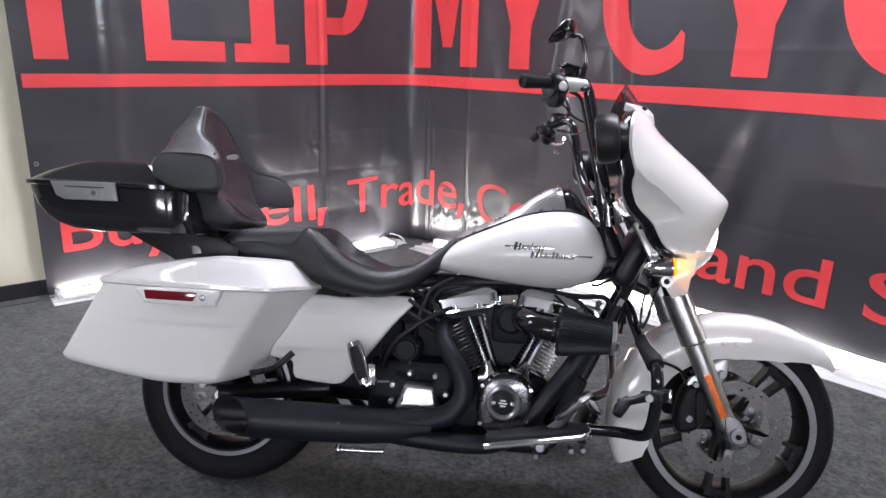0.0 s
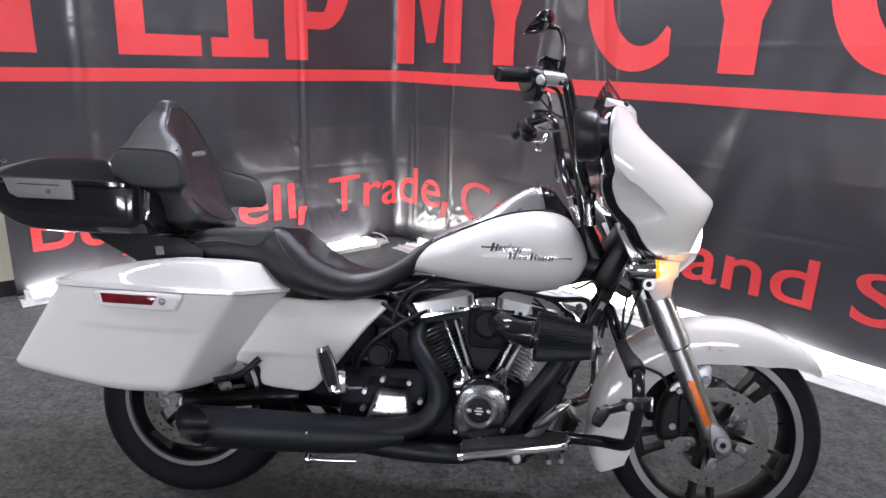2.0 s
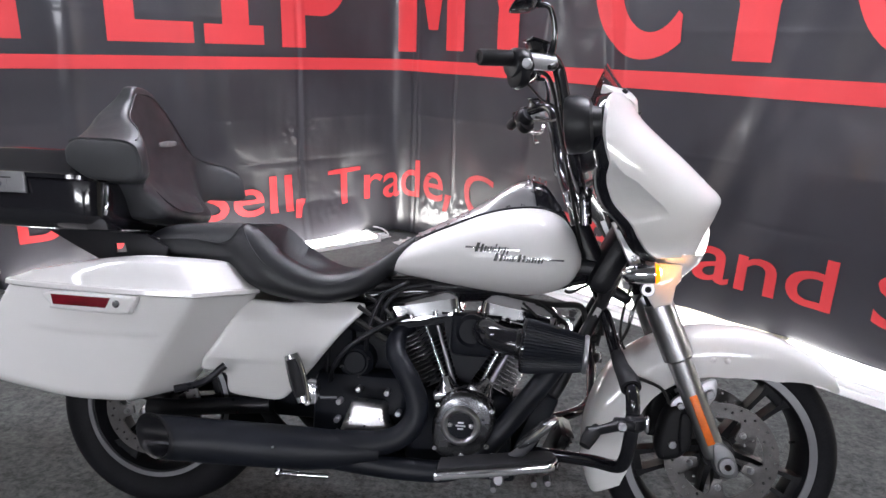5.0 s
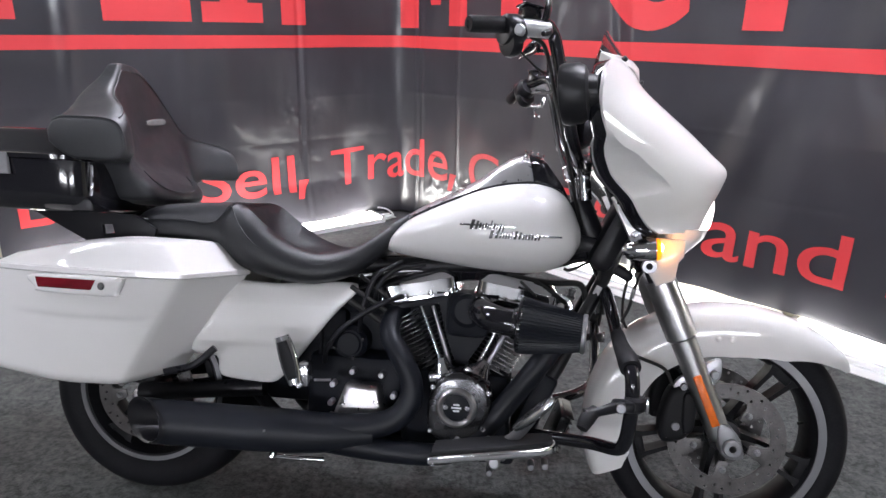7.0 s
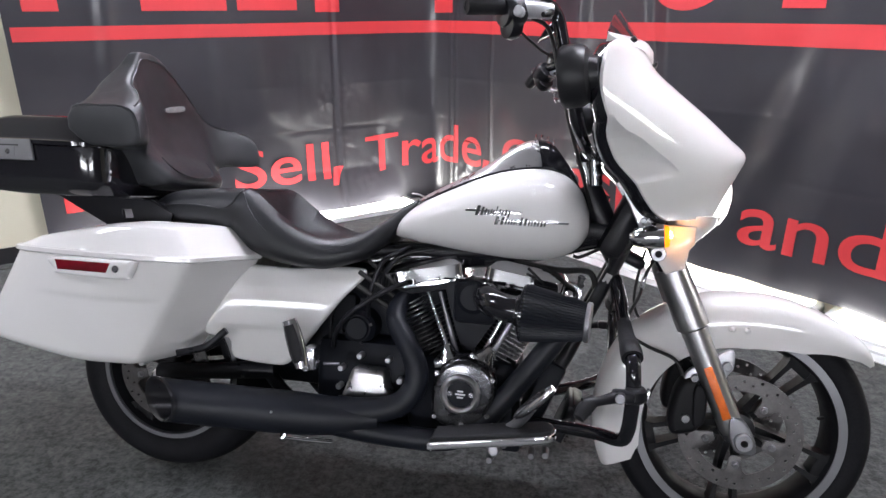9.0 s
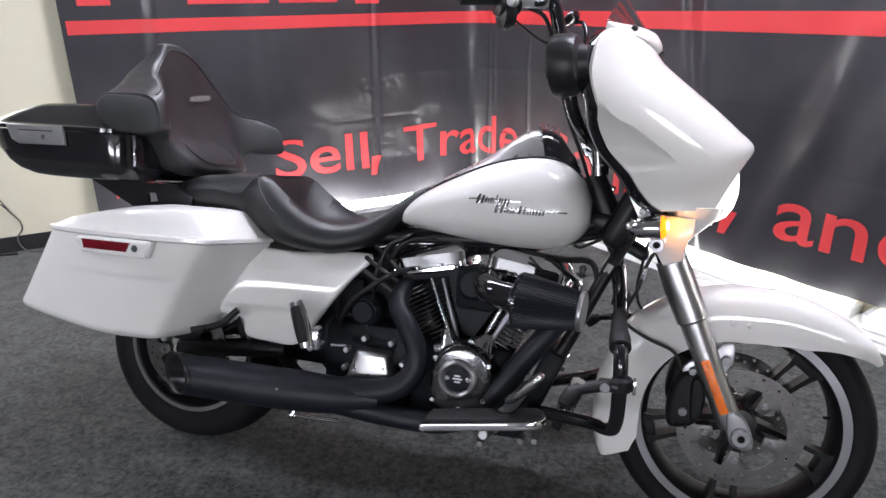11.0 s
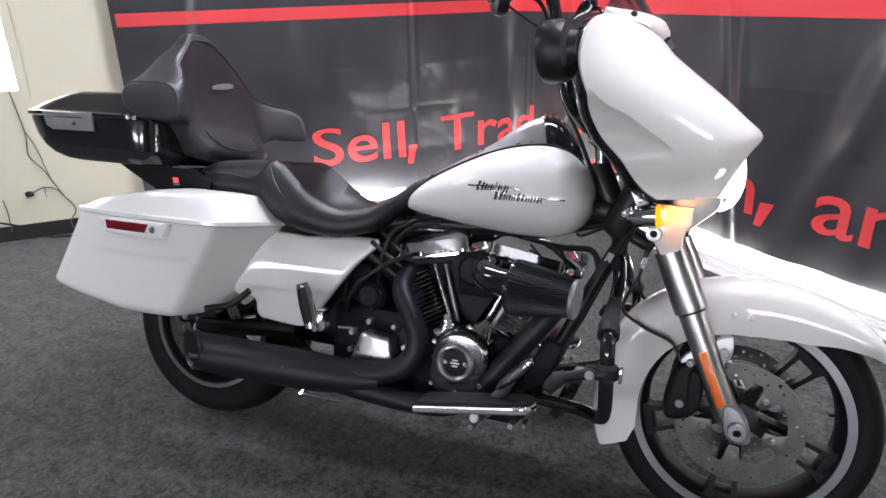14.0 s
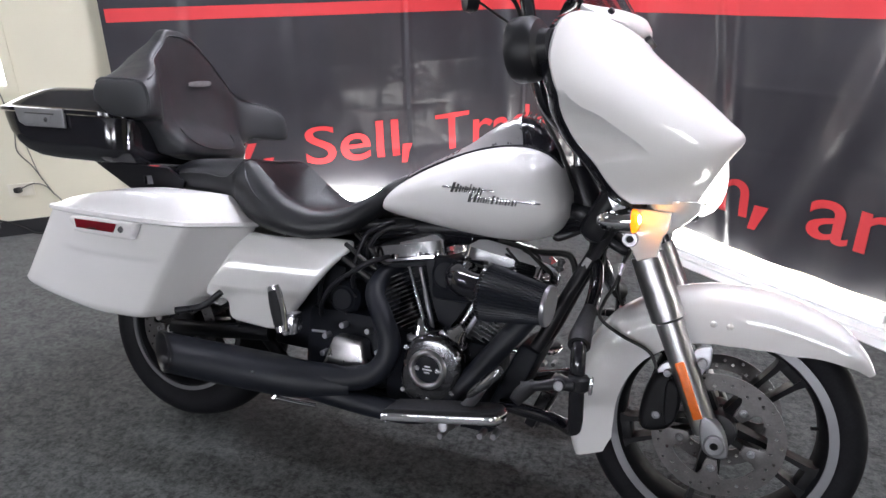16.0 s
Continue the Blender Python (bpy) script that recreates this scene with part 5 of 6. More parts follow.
PAD = [  # y, front x, thickness, top, bottom
    (-0.281, 0.043, 0.222, 1.076, 0.968), (-0.262, 0.047, 0.226, 1.087, 0.968), (-0.235, 0.040, 0.212, 1.105, 0.968), (-0.20, 0.010, 0.178, 1.130, 0.962), (-0.165, -0.027, 0.140, 1.157, 0.925), (-0.13, -0.048, 0.106, 1.186, 0.872),
    (-0.10, -0.056, 0.080, 1.214, 0.864), (-0.082, -0.059, 0.063, 1.238, 0.860), (-0.065, -0.060, 0.056, 1.256, 0.856), (-0.03, -0.060, 0.055, 1.264, 0.852), (0.02, -0.057, 0.062, 1.262, 0.850), (0.07, -0.056, 0.080, 1.240, 0.850), (0.12, -0.055, 0.100, 1.202, 0.850), (0.17, -0.052, 0.120, 1.152, 0.858),
    (0.22, -0.045, 0.140, 1.100, 0.892), (0.27, -0.020, 0.155, 1.076, 0.935), (0.32, 0.020, 0.165, 1.068, 0.940), (0.352, 0.055, 0.135, 1.044, 0.943), (0.360, 0.060, 0.06, 1.010, 0.953)]
PADQ = catmull(PAD, 6)
# the near wing ends in a flat side with a narrow rounded edge
END = PADQ[0]
PADQ = np.vstack([[END[0] - 0.006, END[1] - 0.008, END[2] - 0.016, END[3] - 0.008, END[4] + 0.008], [END[0] - 0.0045, END[1] - 0.003, END[2] - 0.006, END[3] - 0.003, END[4] + 0.003], PADQ])


def pad_point(row, t):
    y, xf, th, zt, zb = row
    hz, zc = (zt - zb) / 2, (zt + zb) / 2
    c, s = math.cos(t), math.sin(t)
    e = 0.34 + (0.0 if c < 0 < s else 0.16) * step((-0.20 - y) / 0.06)
    px = math.copysign(abs(c) ** e, c) * th / 2
    pz = math.copysign(abs(s) ** e, s)
    if px < 0 and pz < 0 and y < -0.17:
        px *= 1 + 0.5 * pz
    z = zc + hz * pz
    lean = -0.060 * max(0, z - 0.95) / 0.3
    bulge = 0.100 * step((1.000 - z) / 0.130) * math.exp(-((y - 0.02) / 0.180) ** 8) * max(0, px / (th / 2))
    return (bulge + xf - th / 2 + px * (1 - 0.30 * max(0, pz) * (1.0 if px < 0 else 0.12)) + lean, y, z)


bm = bmesh.new()
loft(bm, [[pad_point(row, 2 * math.pi * (i + 0.5) / 72) for i in range(72)] for row in PADQ])
pad = part("backrest", bm, LIT_VINYL, TRUNK, "black padded wraparound passenger backrest", angle=50)
bm = bmesh.new()
arc = [(-0.140, 0.950), (-0.135, 0.925), (-0.100, 0.902), (-0.03, 0.894), (0.04, 0.900), (0.075, 0.922), (0.085, 0.945)]
tube(bm, [(table([(r[0], r[1]) for r in PAD], y + 0.04) + 0.101 * step((1.000 - z) / 0.130) * math.exp(-((y + 0.02) / 0.180) ** 8) - 0.060 * max(0, z - 0.95) / 0.3, y + 0.04, z) for y, z in catmull(arc, 4)], 0.0026, 6, 2)
part("seam", bm, LIT_VINYL, pad)
bm = bmesh.new()
tube(bm, [Vector(pad_point(row, math.pi * 0.25)) + Vector((0.001, 0, 0.002)) for row in PADQ[8:-6:2]], 0.0022, 8, 2)
part("piping", bm, LIT_VINYL, pad)
bm = bmesh.new()
tube(bm, [Vector(pad_point(PADQ[2], math.pi * f)) + Vector((0, -0.001, 0.001)) for f in (0.86, 0.78, 0.70, 0.60, 0.5, 0.40, 0.30, 0.22, 0.14, 0.06, 0.0, -0.08)], 0.0035, 8, 3)
part("piping", bm, LIT_VINYL, pad)
bm = plate([rounded([(-0.03, 1.118), (0.06, 1.102), (0.062, 1.088), (-0.028, 1.102)], 3)], 0.003, 0.001)
for v in bm.verts:
    v.co = Vector((-0.063 + v.co.y - (v.co.z - 1.1) * 0.2, -v.co.x + 0.04, v.co.z))
part("stitched_patch", bm, PATCH, pad, "small grey stitched patch")

# -- saddlebags --
# plan of the right bag's lid rim: bowed flank, slanting front face, flat inner side
BAG_PLAN = [(-0.300, -0.150), (-0.313, -0.200), (-0.317, -0.285), (-0.310, -0.322), (-0.288, -0.340), (-0.220, -0.357), (-0.120, -0.369), (0.0, -0.374), (0.100, -0.370), (0.180, -0.360), (0.216, -0.352), (0.234, -0.341),
            (0.249, -0.315), (0.283, -0.240), (0.312, -0.180), (0.319, -0.158), (0.312, -0.145), (0.20, -0.142), (0.0, -0.142), (-0.20, -0.142)]
RIM = [tuple(p) for p in catmull(BAG_PLAN, 5, closed=True)]


def bag_ring(rear, front, narrow, height, sgn, recess=0.0):
    """The rim's plan set between two ends, drawn in by narrow, at a height that may follow x."""
    ring = []
    for x, y in RIM:
        a = (x + 0.317) / 0.636
        xx = rear + a * (front - rear)
        out = max(0.0, min(1.0, (-0.142 - y) / 0.20))
        dent = recess * step((a - 0.18) / 0.25) * (1 - step((a - 0.72) / 0.16)) * step((out - 0.8) / 0.2)
        yy = y + (narrow + dent) * out - 0.5 * narrow * (1 - out)
        ring.append((xx, -sgn * yy, height(xx) if callable(height) else height))
    return ring


def bag_floor(x):
    return 0.390 + 0.034 * step((-0.05 - x) / 0.36) + 0.012 * step((x - 0.06) / 0.1)


def lid_crease(x):
    return 0.763 - 0.052 * step((0.06 - x) / 0.40) ** 1.1


for sgn in (-1, 1):
    bm = bmesh.new()
    rings = []
    # rounded bottom edge, then the flanks with a soft ledge below the reflector
    for k in range(6):
        q = k / 5 * math.pi / 2
        grow, up = 0.030 * (1 - math.sin(q)), 0.030 * (1 - math.cos(q))
        rings.append(bag_ring(-0.428 + grow - 0.2 * up, 0.135 - grow + 0.65 * up, 0.020 + grow, lambda x, u=up: bag_floor(x) + u, sgn, 0.006))
    for u in (0.12, 0.25, 0.38, 0.48, 0.54, 0.57, 0.59, 0.61, 0.64, 0.68, 0.75, 0.85, 1.0):
        ledge = 0.0065 * (1 - step((u - 0.555) / 0.07))
        rings.append(bag_ring(-0.434 + 0.126 * u, 0.155 + 0.155 * u, 0.022 - 0.016 * u, lambda x, u=u: bag_floor(x) + 0.030 + (0.678 - 0.030 - bag_floor(x)) * u, sgn, ledge))
    loft(bm, rings)
    bag = bp("saddlebag", bm, WHITE, "white hard saddlebag", angle=40)
    bm = bmesh.new()
    rings = [bag_ring(-0.315 + i, 0.318 - i, i, z, sgn) for i, z in ((0.004, 0.6795), (0.0, 0.682), (0.0, 0.692), (0.003, 0.695), (0.009, 0.6955))]
    # flanks rise to a crease, above it a shallow crown
    for h, i in ((0.10, 0.012), (0.5, 0.022), (0.90, 0.032), (0.97, 0.035), (1.0, 0.039)):
        rings.append(bag_ring(-0.305 + 0.045 * h, 0.309 - 0.078 * h, i, lambda x, h=h: 0.6955 + (lid_crease(x) - 0.6955) * h, sgn))
    for i, up in ((0.050, 0.0025), (0.085, 0.006), (0.12, 0.0075)):
        rings.append(bag_ring(-0.260 + 1.6 * (i - 0.039), 0.231 - 1.1 * (i - 0.039), i, lambda x, up=up: lid_crease(x) + up, sgn))
    loft(bm, rings)
    part("lid", bm, WHITE, bag, "white saddlebag lid", angle=24)
    bez = plate([rounded([(-0.146, 0.676), (0.074, 0.678), (0.092, 0.672), (0.078, 0.640), (0.058, 0.630), (-0.120, 0.632), (-0.138, 0.644)], 4)], 0.026, 0.007, sgn * 0.372)
    bez = part("reflector_bezel", bez, WHITE, bag)
    part("reflector", plate([[(-0.134, 0.670), (0.026, 0.670), (0.014, 0.644), (-0.126, 0.644)]], 0.010, 0.002, sgn * 0.3825), RED_LENS, bez, "red side reflector")
    bm = bmesh.new()
    rod(bm, (0.042, sgn * 0.380, 0.656), (0.042, sgn * 0.390, 0.656), 0.0095, 20)
    part("lock", bm, DULL_CHROME, bez)
    # side cover
    cov = plate([rounded([(0.182, 0.471), (0.246, 0.454), (0.251, 0.414), (0.266, 0.394), (0.331, 0.384), (0.394, 0.382), (0.428, 0.410), (0.483, 0.480), (0.560, 0.582), (0.612, 0.640), (0.616, 0.658), (0.600, 0.669), (0.510, 0.668), (0.401, 0.658), (0.315, 0.662), (0.287, 0.652), (0.229, 0.556)], 4)], 0.030, 0.012, 0, 4)
    for x in np.arange(0.19, 0.61, 0.018):
        bmesh.ops.bisect_plane(cov, geom=cov.verts[:] + cov.edges[:] + cov.faces[:], plane_co=(x, 0, 0), plane_no=(1, 0, 0))
    for z in np.arange(0.39, 0.66, 0.012):
        bmesh.ops.bisect_plane(cov, geom=cov.verts[:] + cov.edges[:] + cov.faces[:], plane_co=(0, 0, z), plane_no=(0, 0, 1))
    for v in cov.verts:
        d = v.co.x - 0.25
        # bowed panel with a soft ledge low down, drawn in under the seat
        bow = 0.178 - 0.20 * d + 0.16 * d * d + 0.020 * max(0.0, 1 - ((v.co.z - 0.54) / 0.15) ** 2)
        bow -= 0.006 * (1 - step((v.co.z - 0.482) / 0.02)) + 0.016 * step((v.co.z - 0.60) / 0.07)
        v.co.y = sgn * (bow - 0.012) + v.co.y
    bp("side_cover", cov, WHITE, "white side cover", angle=60)
bm = bmesh.new()
tube(bm, [(0.16, -0.30, 0.43), (0.22, -0.26, 0.445), (0.27, -0.24, 0.49)], 0.010, 10)
bp("bag_guard", bm, SATIN)

# -- engine --
bm = bmesh.new()
block(bm, (0.90, 0.0, 0.34), (0.30, 0.26, 0.22), 0.03)
ENGINE = bp("engine", bm, CASE, "black air-cooled V-twin engine")
bm = bmesh.new()
block(bm, (0.62, 0.0, 0.36), (0.28, 0.24, 0.22), 0.03)
part("gearbox", bm, CASE, ENGINE)
bm = bmesh.new()
block(bm, (0.76, 0.0, 0.22), (0.62, 0.20, 0.06), 0.015)
part("oil_pan", bm, CASE, ENGINE)
CRANK = Vector((0.917, 0, 0.365))


def cylinder(tilt, y0):
    """A finned cylinder with its head and rocker box, tilt degrees forward."""
    m = pose(CRANK.x + (0.004 if tilt > 0 else -0.016), y0, CRANK.z, 0, tilt, 0)
    cyl = bmesh.new()
    lathe(cyl, [(0.052, 0.07), (0.052, 0.25)], (0, 0, 0), "z", 32)
    cyl = part("cylinder", cyl, CASE, ENGINE, m=m)
    for k in range(15):
        z = 0.090 + k * 0.0125
        bm = bmesh.new()
        # wide on the outer side, cut back where the pushrods pass
        out = 1 if tilt > 0 else -1
        half = 0.080 + 0.008 * k / 14
        plan = [(out * half, -0.085), (out * (half - 0.010), -0.108), (out * 0.012, -0.112), (out * 0.002, -0.105), (-out * 0.002, -0.066), (-out * 0.060, -0.050), (-out * 0.070, -0.04), (-out * 0.076, 0.07), (-out * 0.06, 0.082), (out * 0.06, 0.082), (out * half, 0.07)]
        loft(bm, [[(px * (1 - e), py * (1 - e), zz) for px, py in plan] for zz, e in ((z, 0.02), (z + 0.0006, 0), (z + 0.0020, 0), (z + 0.0026, 0.02))])
        for f in bm.faces:
            if abs(f.normal.z) < 0.5 and out * f.calc_center_median().x > 0.002 and f.calc_center_median().y < 0:
                f.material_index = 1
        part("cooling_fin", bm, [CASE, FIN_METAL], cyl)
    bm = bmesh.new()
    block(bm, (0.0, 0.0, 0.255), (0.12, 0.12, 0.055), 0.012)
    part("cylinder_head", bm, CASE, cyl)
    return cyl


rear_cyl = cylinder(-29, 0.0)
front_cyl = cylinder(25, 0.0)
for x, tilt in ((0.786, -12.0), (1.046, 9.0)):
    m = pose(x, 0.0, 0.614, 0, tilt, 0)
    bm = bmesh.new()
    loft(bm, [superring(0, 0, z, a, b, 7, 40) for z, a, b in ((0.0, 0.104, 0.090), (0.003, 0.110, 0.096), (0.015, 0.110, 0.096), (0.017, 0.106, 0.092))])
    base = part("rocker_base", bm, CASE, ENGINE, "black rocker base", m=m, angle=25)
    bm = bmesh.new()
    loft(bm, [superring(0, 0, z, a, b, 7, 40) for z, a, b in ((0.018, 0.112, 0.098), (0.021, 0.118, 0.104), (0.028, 0.118, 0.104), (0.031, 0.113, 0.099), (0.066, 0.112, 0.097), (0.084, 0.094, 0.072), (0.090, 0.078, 0.054))])
    part("rocker_cover", bm, CHROME, base, "chrome rocker cover", angle=25)
    for dx in (-0.096, -0.03, 0.04, 0.098):
        bm = bmesh.new()
        rod(bm, (dx, -0.1015, 0.026), (dx, -0.1015, 0.040), 0.0065, 12)
        part("cover_bolt", bm, DULL_CHROME, base)
# pushrod tubes and lifter blocks
for tilt, xo in ((-22.5, 0.0), (22.5, 0.0)):
    s = 1 if tilt > 0 else -1
    for x0, z0, x1, z1 in (((0.864, 0.460, 0.792, 0.618), (0.884, 0.462, 0.826, 0.620)) if s < 0 else ((0.958, 0.470, 1.022, 0.610), (0.978, 0.462, 1.046, 0.595))):
        bm = bmesh.new()
        rod(bm, (x0, -0.122, z0), (x1, -0.100, z1), 0.0050, 14)
        rod(bm, (x0, -0.122, z0), (x0 + (x1 - x0) * 0.62, -0.1085, z0 + (z1 - z0) * 0.62), 0.0066, 14)
        # dimness of each pair's second tube is put into a darker metal colour
        part("pushrod_tube", bm, DULL_CHROME if x0 in (0.864, 0.958) else MACHINED, ENGINE, "chrome pushrod tube")
    c = (0.872, -0.152, 0.446) if s < 0 else (0.960, -0.155, 0.450)
    bm = bmesh.new()
    block(bm, c, (0.080, 0.060, 0.022), 0.005, (0, tilt * 0.5 if s < 0 else 36, 0))
    lathe(bm, [(0.034, 0.008), (0.030, 0.016), (0.022, 0.024), (0.013, 0.046)], c, (0.25 * s if s < 0 else 0.58, 0, 1), 20)
    part("lifter_block", bm, DULL_CHROME, ENGINE, "chrome lifter block")
# cam cover with derby ring
cov = plate([rounded([(0.842, 0.405), (0.862, 0.446), (0.900, 0.466), (0.946, 0.466), (0.985, 0.446), (1.004, 0.402), (0.996, 0.342), (0.965, 0.298), (0.900, 0.284), (0.850, 0.296), (0.836, 0.345)], 4)], 0.09, 0.018, -0.168, 3)
cam_cover = part("cam_cover", cov, SMOKY_CHROME, ENGINE, "black cam cover")
bm = bmesh.new()
lathe(bm, [(0.034, 0.0), (0.036, 0.007), (0.040, 0.012), (0.044, 0.0135), (0.048, 0.012), (0.052, 0.007), (0.054, 0.0), (0.054, -0.02), (0.034, -0.02)], (0.914, -0.210, 0.376), (0, -1, 0), 48, closed=True)
part("timer_ring", bm, ALUMINIUM, cam_cover, "polished ring")
bm = bmesh.new()
lathe(bm, [(0.0, 0.006), (0.030, 0.005), (0.038, 0.003), (0.038, -0.01), (0.0, -0.01)], (0.914, -0.210, 0.376), (0, -1, 0), 40)
part("timer_cap", bm, CASE, cam_cover, "black round cap")
bm = bmesh.new()
for z, w in ((0.386, 0.026), (0.394, 0.016), (0.378, 0.016)):
    block(bm, (0.914, -0.2165, z - 0.010), (w, 0.002, 0.0042), 0.0006)
part("emblem", bm, ALUMINIUM, cam_cover, "small plain emblem bars")
for x, z in ((0.850, 0.425), (0.848, 0.31), (0.995, 0.42), (0.985, 0.325), (0.92, 0.296), (0.886, 0.376), (0.942, 0.376)):
    bm = bmesh.new()
    d = -0.210 if 0.88 < x < 0.96 and z > 0.35 else -0.208
    rod(bm, (x, d, z), (x, d - 0.007, z), 0.0045 if d < -0.21 else 0.007, 12)
    part("cover_bolt", bm, DULL_CHROME, cam_cover)
# transmission side cover
tc = plate([[(0.578, 0.322), (0.584, 0.340), (0.606, 0.400), (0.616, 0.406), (0.694, 0.404), (0.704, 0.394), (0.708, 0.362), (0.724, 0.336), (0.712, 0.322), (0.64, 0.316), (0.590, 0.315)]], 0.056, 0.016, -0.150, 3)
tcov = part("clutch_cover", tc, ALUMINIUM, ENGINE, "chrome transmission cover", angle=30)
for x, z in ((0.619, 0.431), (0.700, 0.427), (0.566, 0.392), (0.562, 0.340), (0.735, 0.372), (0.735, 0.300), (0.56, 0.30)):
    bm = bmesh.new()
    rod(bm, (x, -0.12, z), (x, -0.152, z), 0.0085, 16)
    part("case_bolt", bm, MACHINED, ENGINE)
bm = bmesh.new()
rod(bm, (0.598, -0.02, 0.500), (0.598, -0.112, 0.500), 0.050, 32, 0.012)
rod(bm, (0.598, -0.112, 0.500), (0.598, -0.120, 0.500), 0.034, 28, 0.004)
block(bm, (0.64, -0.09, 0.42), (0.16, 0.06, 0.05), 0.012)
starter = part("starter_motor", bm, CASE, ENGINE)
for ang in (20, 110, 200, 290):
    bm = bmesh.new()
    sx, sz = 0.598 + 0.042 * math.cos(radians(ang)), 0.500 + 0.042 * math.sin(radians(ang))
    rod(bm, (sx, -0.110, sz), (sx, -0.117, sz), 0.005, 6)
    part("starter_bolt", bm, SATIN, starter)
for pts, r in (([(0.735, -0.10, 0.735), (0.718, -0.13, 0.726), (0.669, -0.13, 0.694), (0.640, -0.13, 0.617), (0.629, -0.12, 0.565), (0.625, -0.10, 0.53)], 0.0065),
               ([(0.80, -0.10, 0.735), (0.72, -0.12, 0.714), (0.676, -0.12, 0.665), (0.665, -0.10, 0.61)], 0.007),
               ([(0.735, -0.11, 0.64), (0.690, -0.14, 0.621), (0.633, -0.14, 0.584), (0.576, -0.14, 0.538), (0.540, -0.13, 0.480), (0.530, -0.11, 0.43)], 0.007),
               ([(0.640, -0.09, 0.66), (0.585, -0.11, 0.635), (0.545, -0.12, 0.585), (0.520, -0.11, 0.53), (0.515, -0.10, 0.45)], 0.006)):
    bm = bmesh.new()
    tube(bm, pts, r, 10)
    bp("rubber_hose", bm, SATIN, "black rubber hose")
bm = bmesh.new()
rod(bm, (0.505, -0.12, 0.392), (0.553, -0.12, 0.396), 0.004, 10)
part("shift_rod", bm, MACHINED, ENGINE)
# cast bracket with lightening holes and a sensor in front of the front head
br = plate([rounded([(1.085, 0.668), (1.110, 0.684), (1.150, 0.676), (1.190, 0.664), (1.206, 0.640), (1.196, 0.612), (1.160, 0.606), (1.110, 0.622)], 4),
            ring_pts(1.138, 0.650, 0.013, 16), ring_pts(1.172, 0.638, 0.009, 14)], 0.014, 0.003, -0.072)
br = part("cast_bracket", br, DULL_CHROME, ENGINE, "bright cast bracket with holes")
bm = bmesh.new()
lathe(bm, [(0.0, 0.016), (0.006, 0.016), (0.007, 0.012), (0.011, 0.011), (0.011, 0.004), (0.008, 0.003), (0.008, -0.006), (0.012, -0.008), (0.012, -0.016), (0.006, -0.018), (0.006, -0.034)], (1.201, -0.056, 0.674), (0.2, -0.1, 1), 14)
part("sensor", bm, RIM_EDGE, br)
for bx, bz in ((1.112, 0.668), (1.190, 0.626)):
    bm = bmesh.new()
    socket_bolt(bm, (bx, -0.078, bz), (0, -1, 0), 0.0065, 0.007)
    part("bracket_bolt", bm, CHROME, br)
# throttle body and heads between the cylinders
bm = bmesh.new()
block(bm, (0.925, -0.06, 0.60), (0.12, 0.12, 0.12), 0.02)
rod(bm, (0.925, -0.08, 0.615), (0.925, -0.16, 0.62), 0.045, 28)
loft(bm, [[(0.835, y, 0.66), (1.005, y, 0.66), (0.985, y, 0.56), (0.925, y, 0.465), (0.895, y, 0.465), (0.860, y, 0.56)] for y in (-0.03, -0.085, -0.102)])
part("throttle_body", bm, CASE, ENGINE)

# -- air intake --
bm = bmesh.new()
tube(bm, [(0.962, -0.10, 0.617), (0.964, -0.170, 0.624), (0.985, -0.216, 0.620), (1.022, -0.237, 0.614), (1.075, -0.245, 0.610)], [0.040, 0.038, 0.036, 0.035, 0.036], 24)
intake = bp("air_intake", bm, GLOSS, "black gloss intake elbow")
bm = bmesh.new()
rod(bm, (1.045, -0.243, 0.611), (1.058, -0.244, 0.610), 0.040, 28)
part("hose_clamp", bm, SMOKY_CHROME, intake)
bm = bmesh.new()
a, b = Vector((1.066, -0.244, 0.608)), Vector((1.216, -0.260, 0.600))
d = (b - a).normalized()
u = d.cross(Vector((0, 0, 1))).normalized()
v = u.cross(d)
rings = []
for k in range(9):
    h = k / 8
    c = a.lerp(b, h)
    r0 = 0.073 - 0.026 * h
    if k in (0, 8):
        r0 -= 0.002
    rings.append([c + (r0 * (1 - (0.045 if i % 2 else 0))) * (math.cos(2 * math.pi * i / 96) * u + math.sin(2 * math.pi * i / 96) * v) for i in range(96)])
loft(bm, rings)
cone = part("filter_cone", bm, MATTE, intake, "black pleated cone filter", angle=15)
for c, r in ((a - d * 0.006, 0.070), (b - d * 0.002, 0.049)):
    bm = bmesh.new()
    rod(bm, tuple(c), tuple(c + d * 0.012), r, 40)
    part("filter_cap", bm, GLOSS if r > 0.06 else MACHINED, intake)

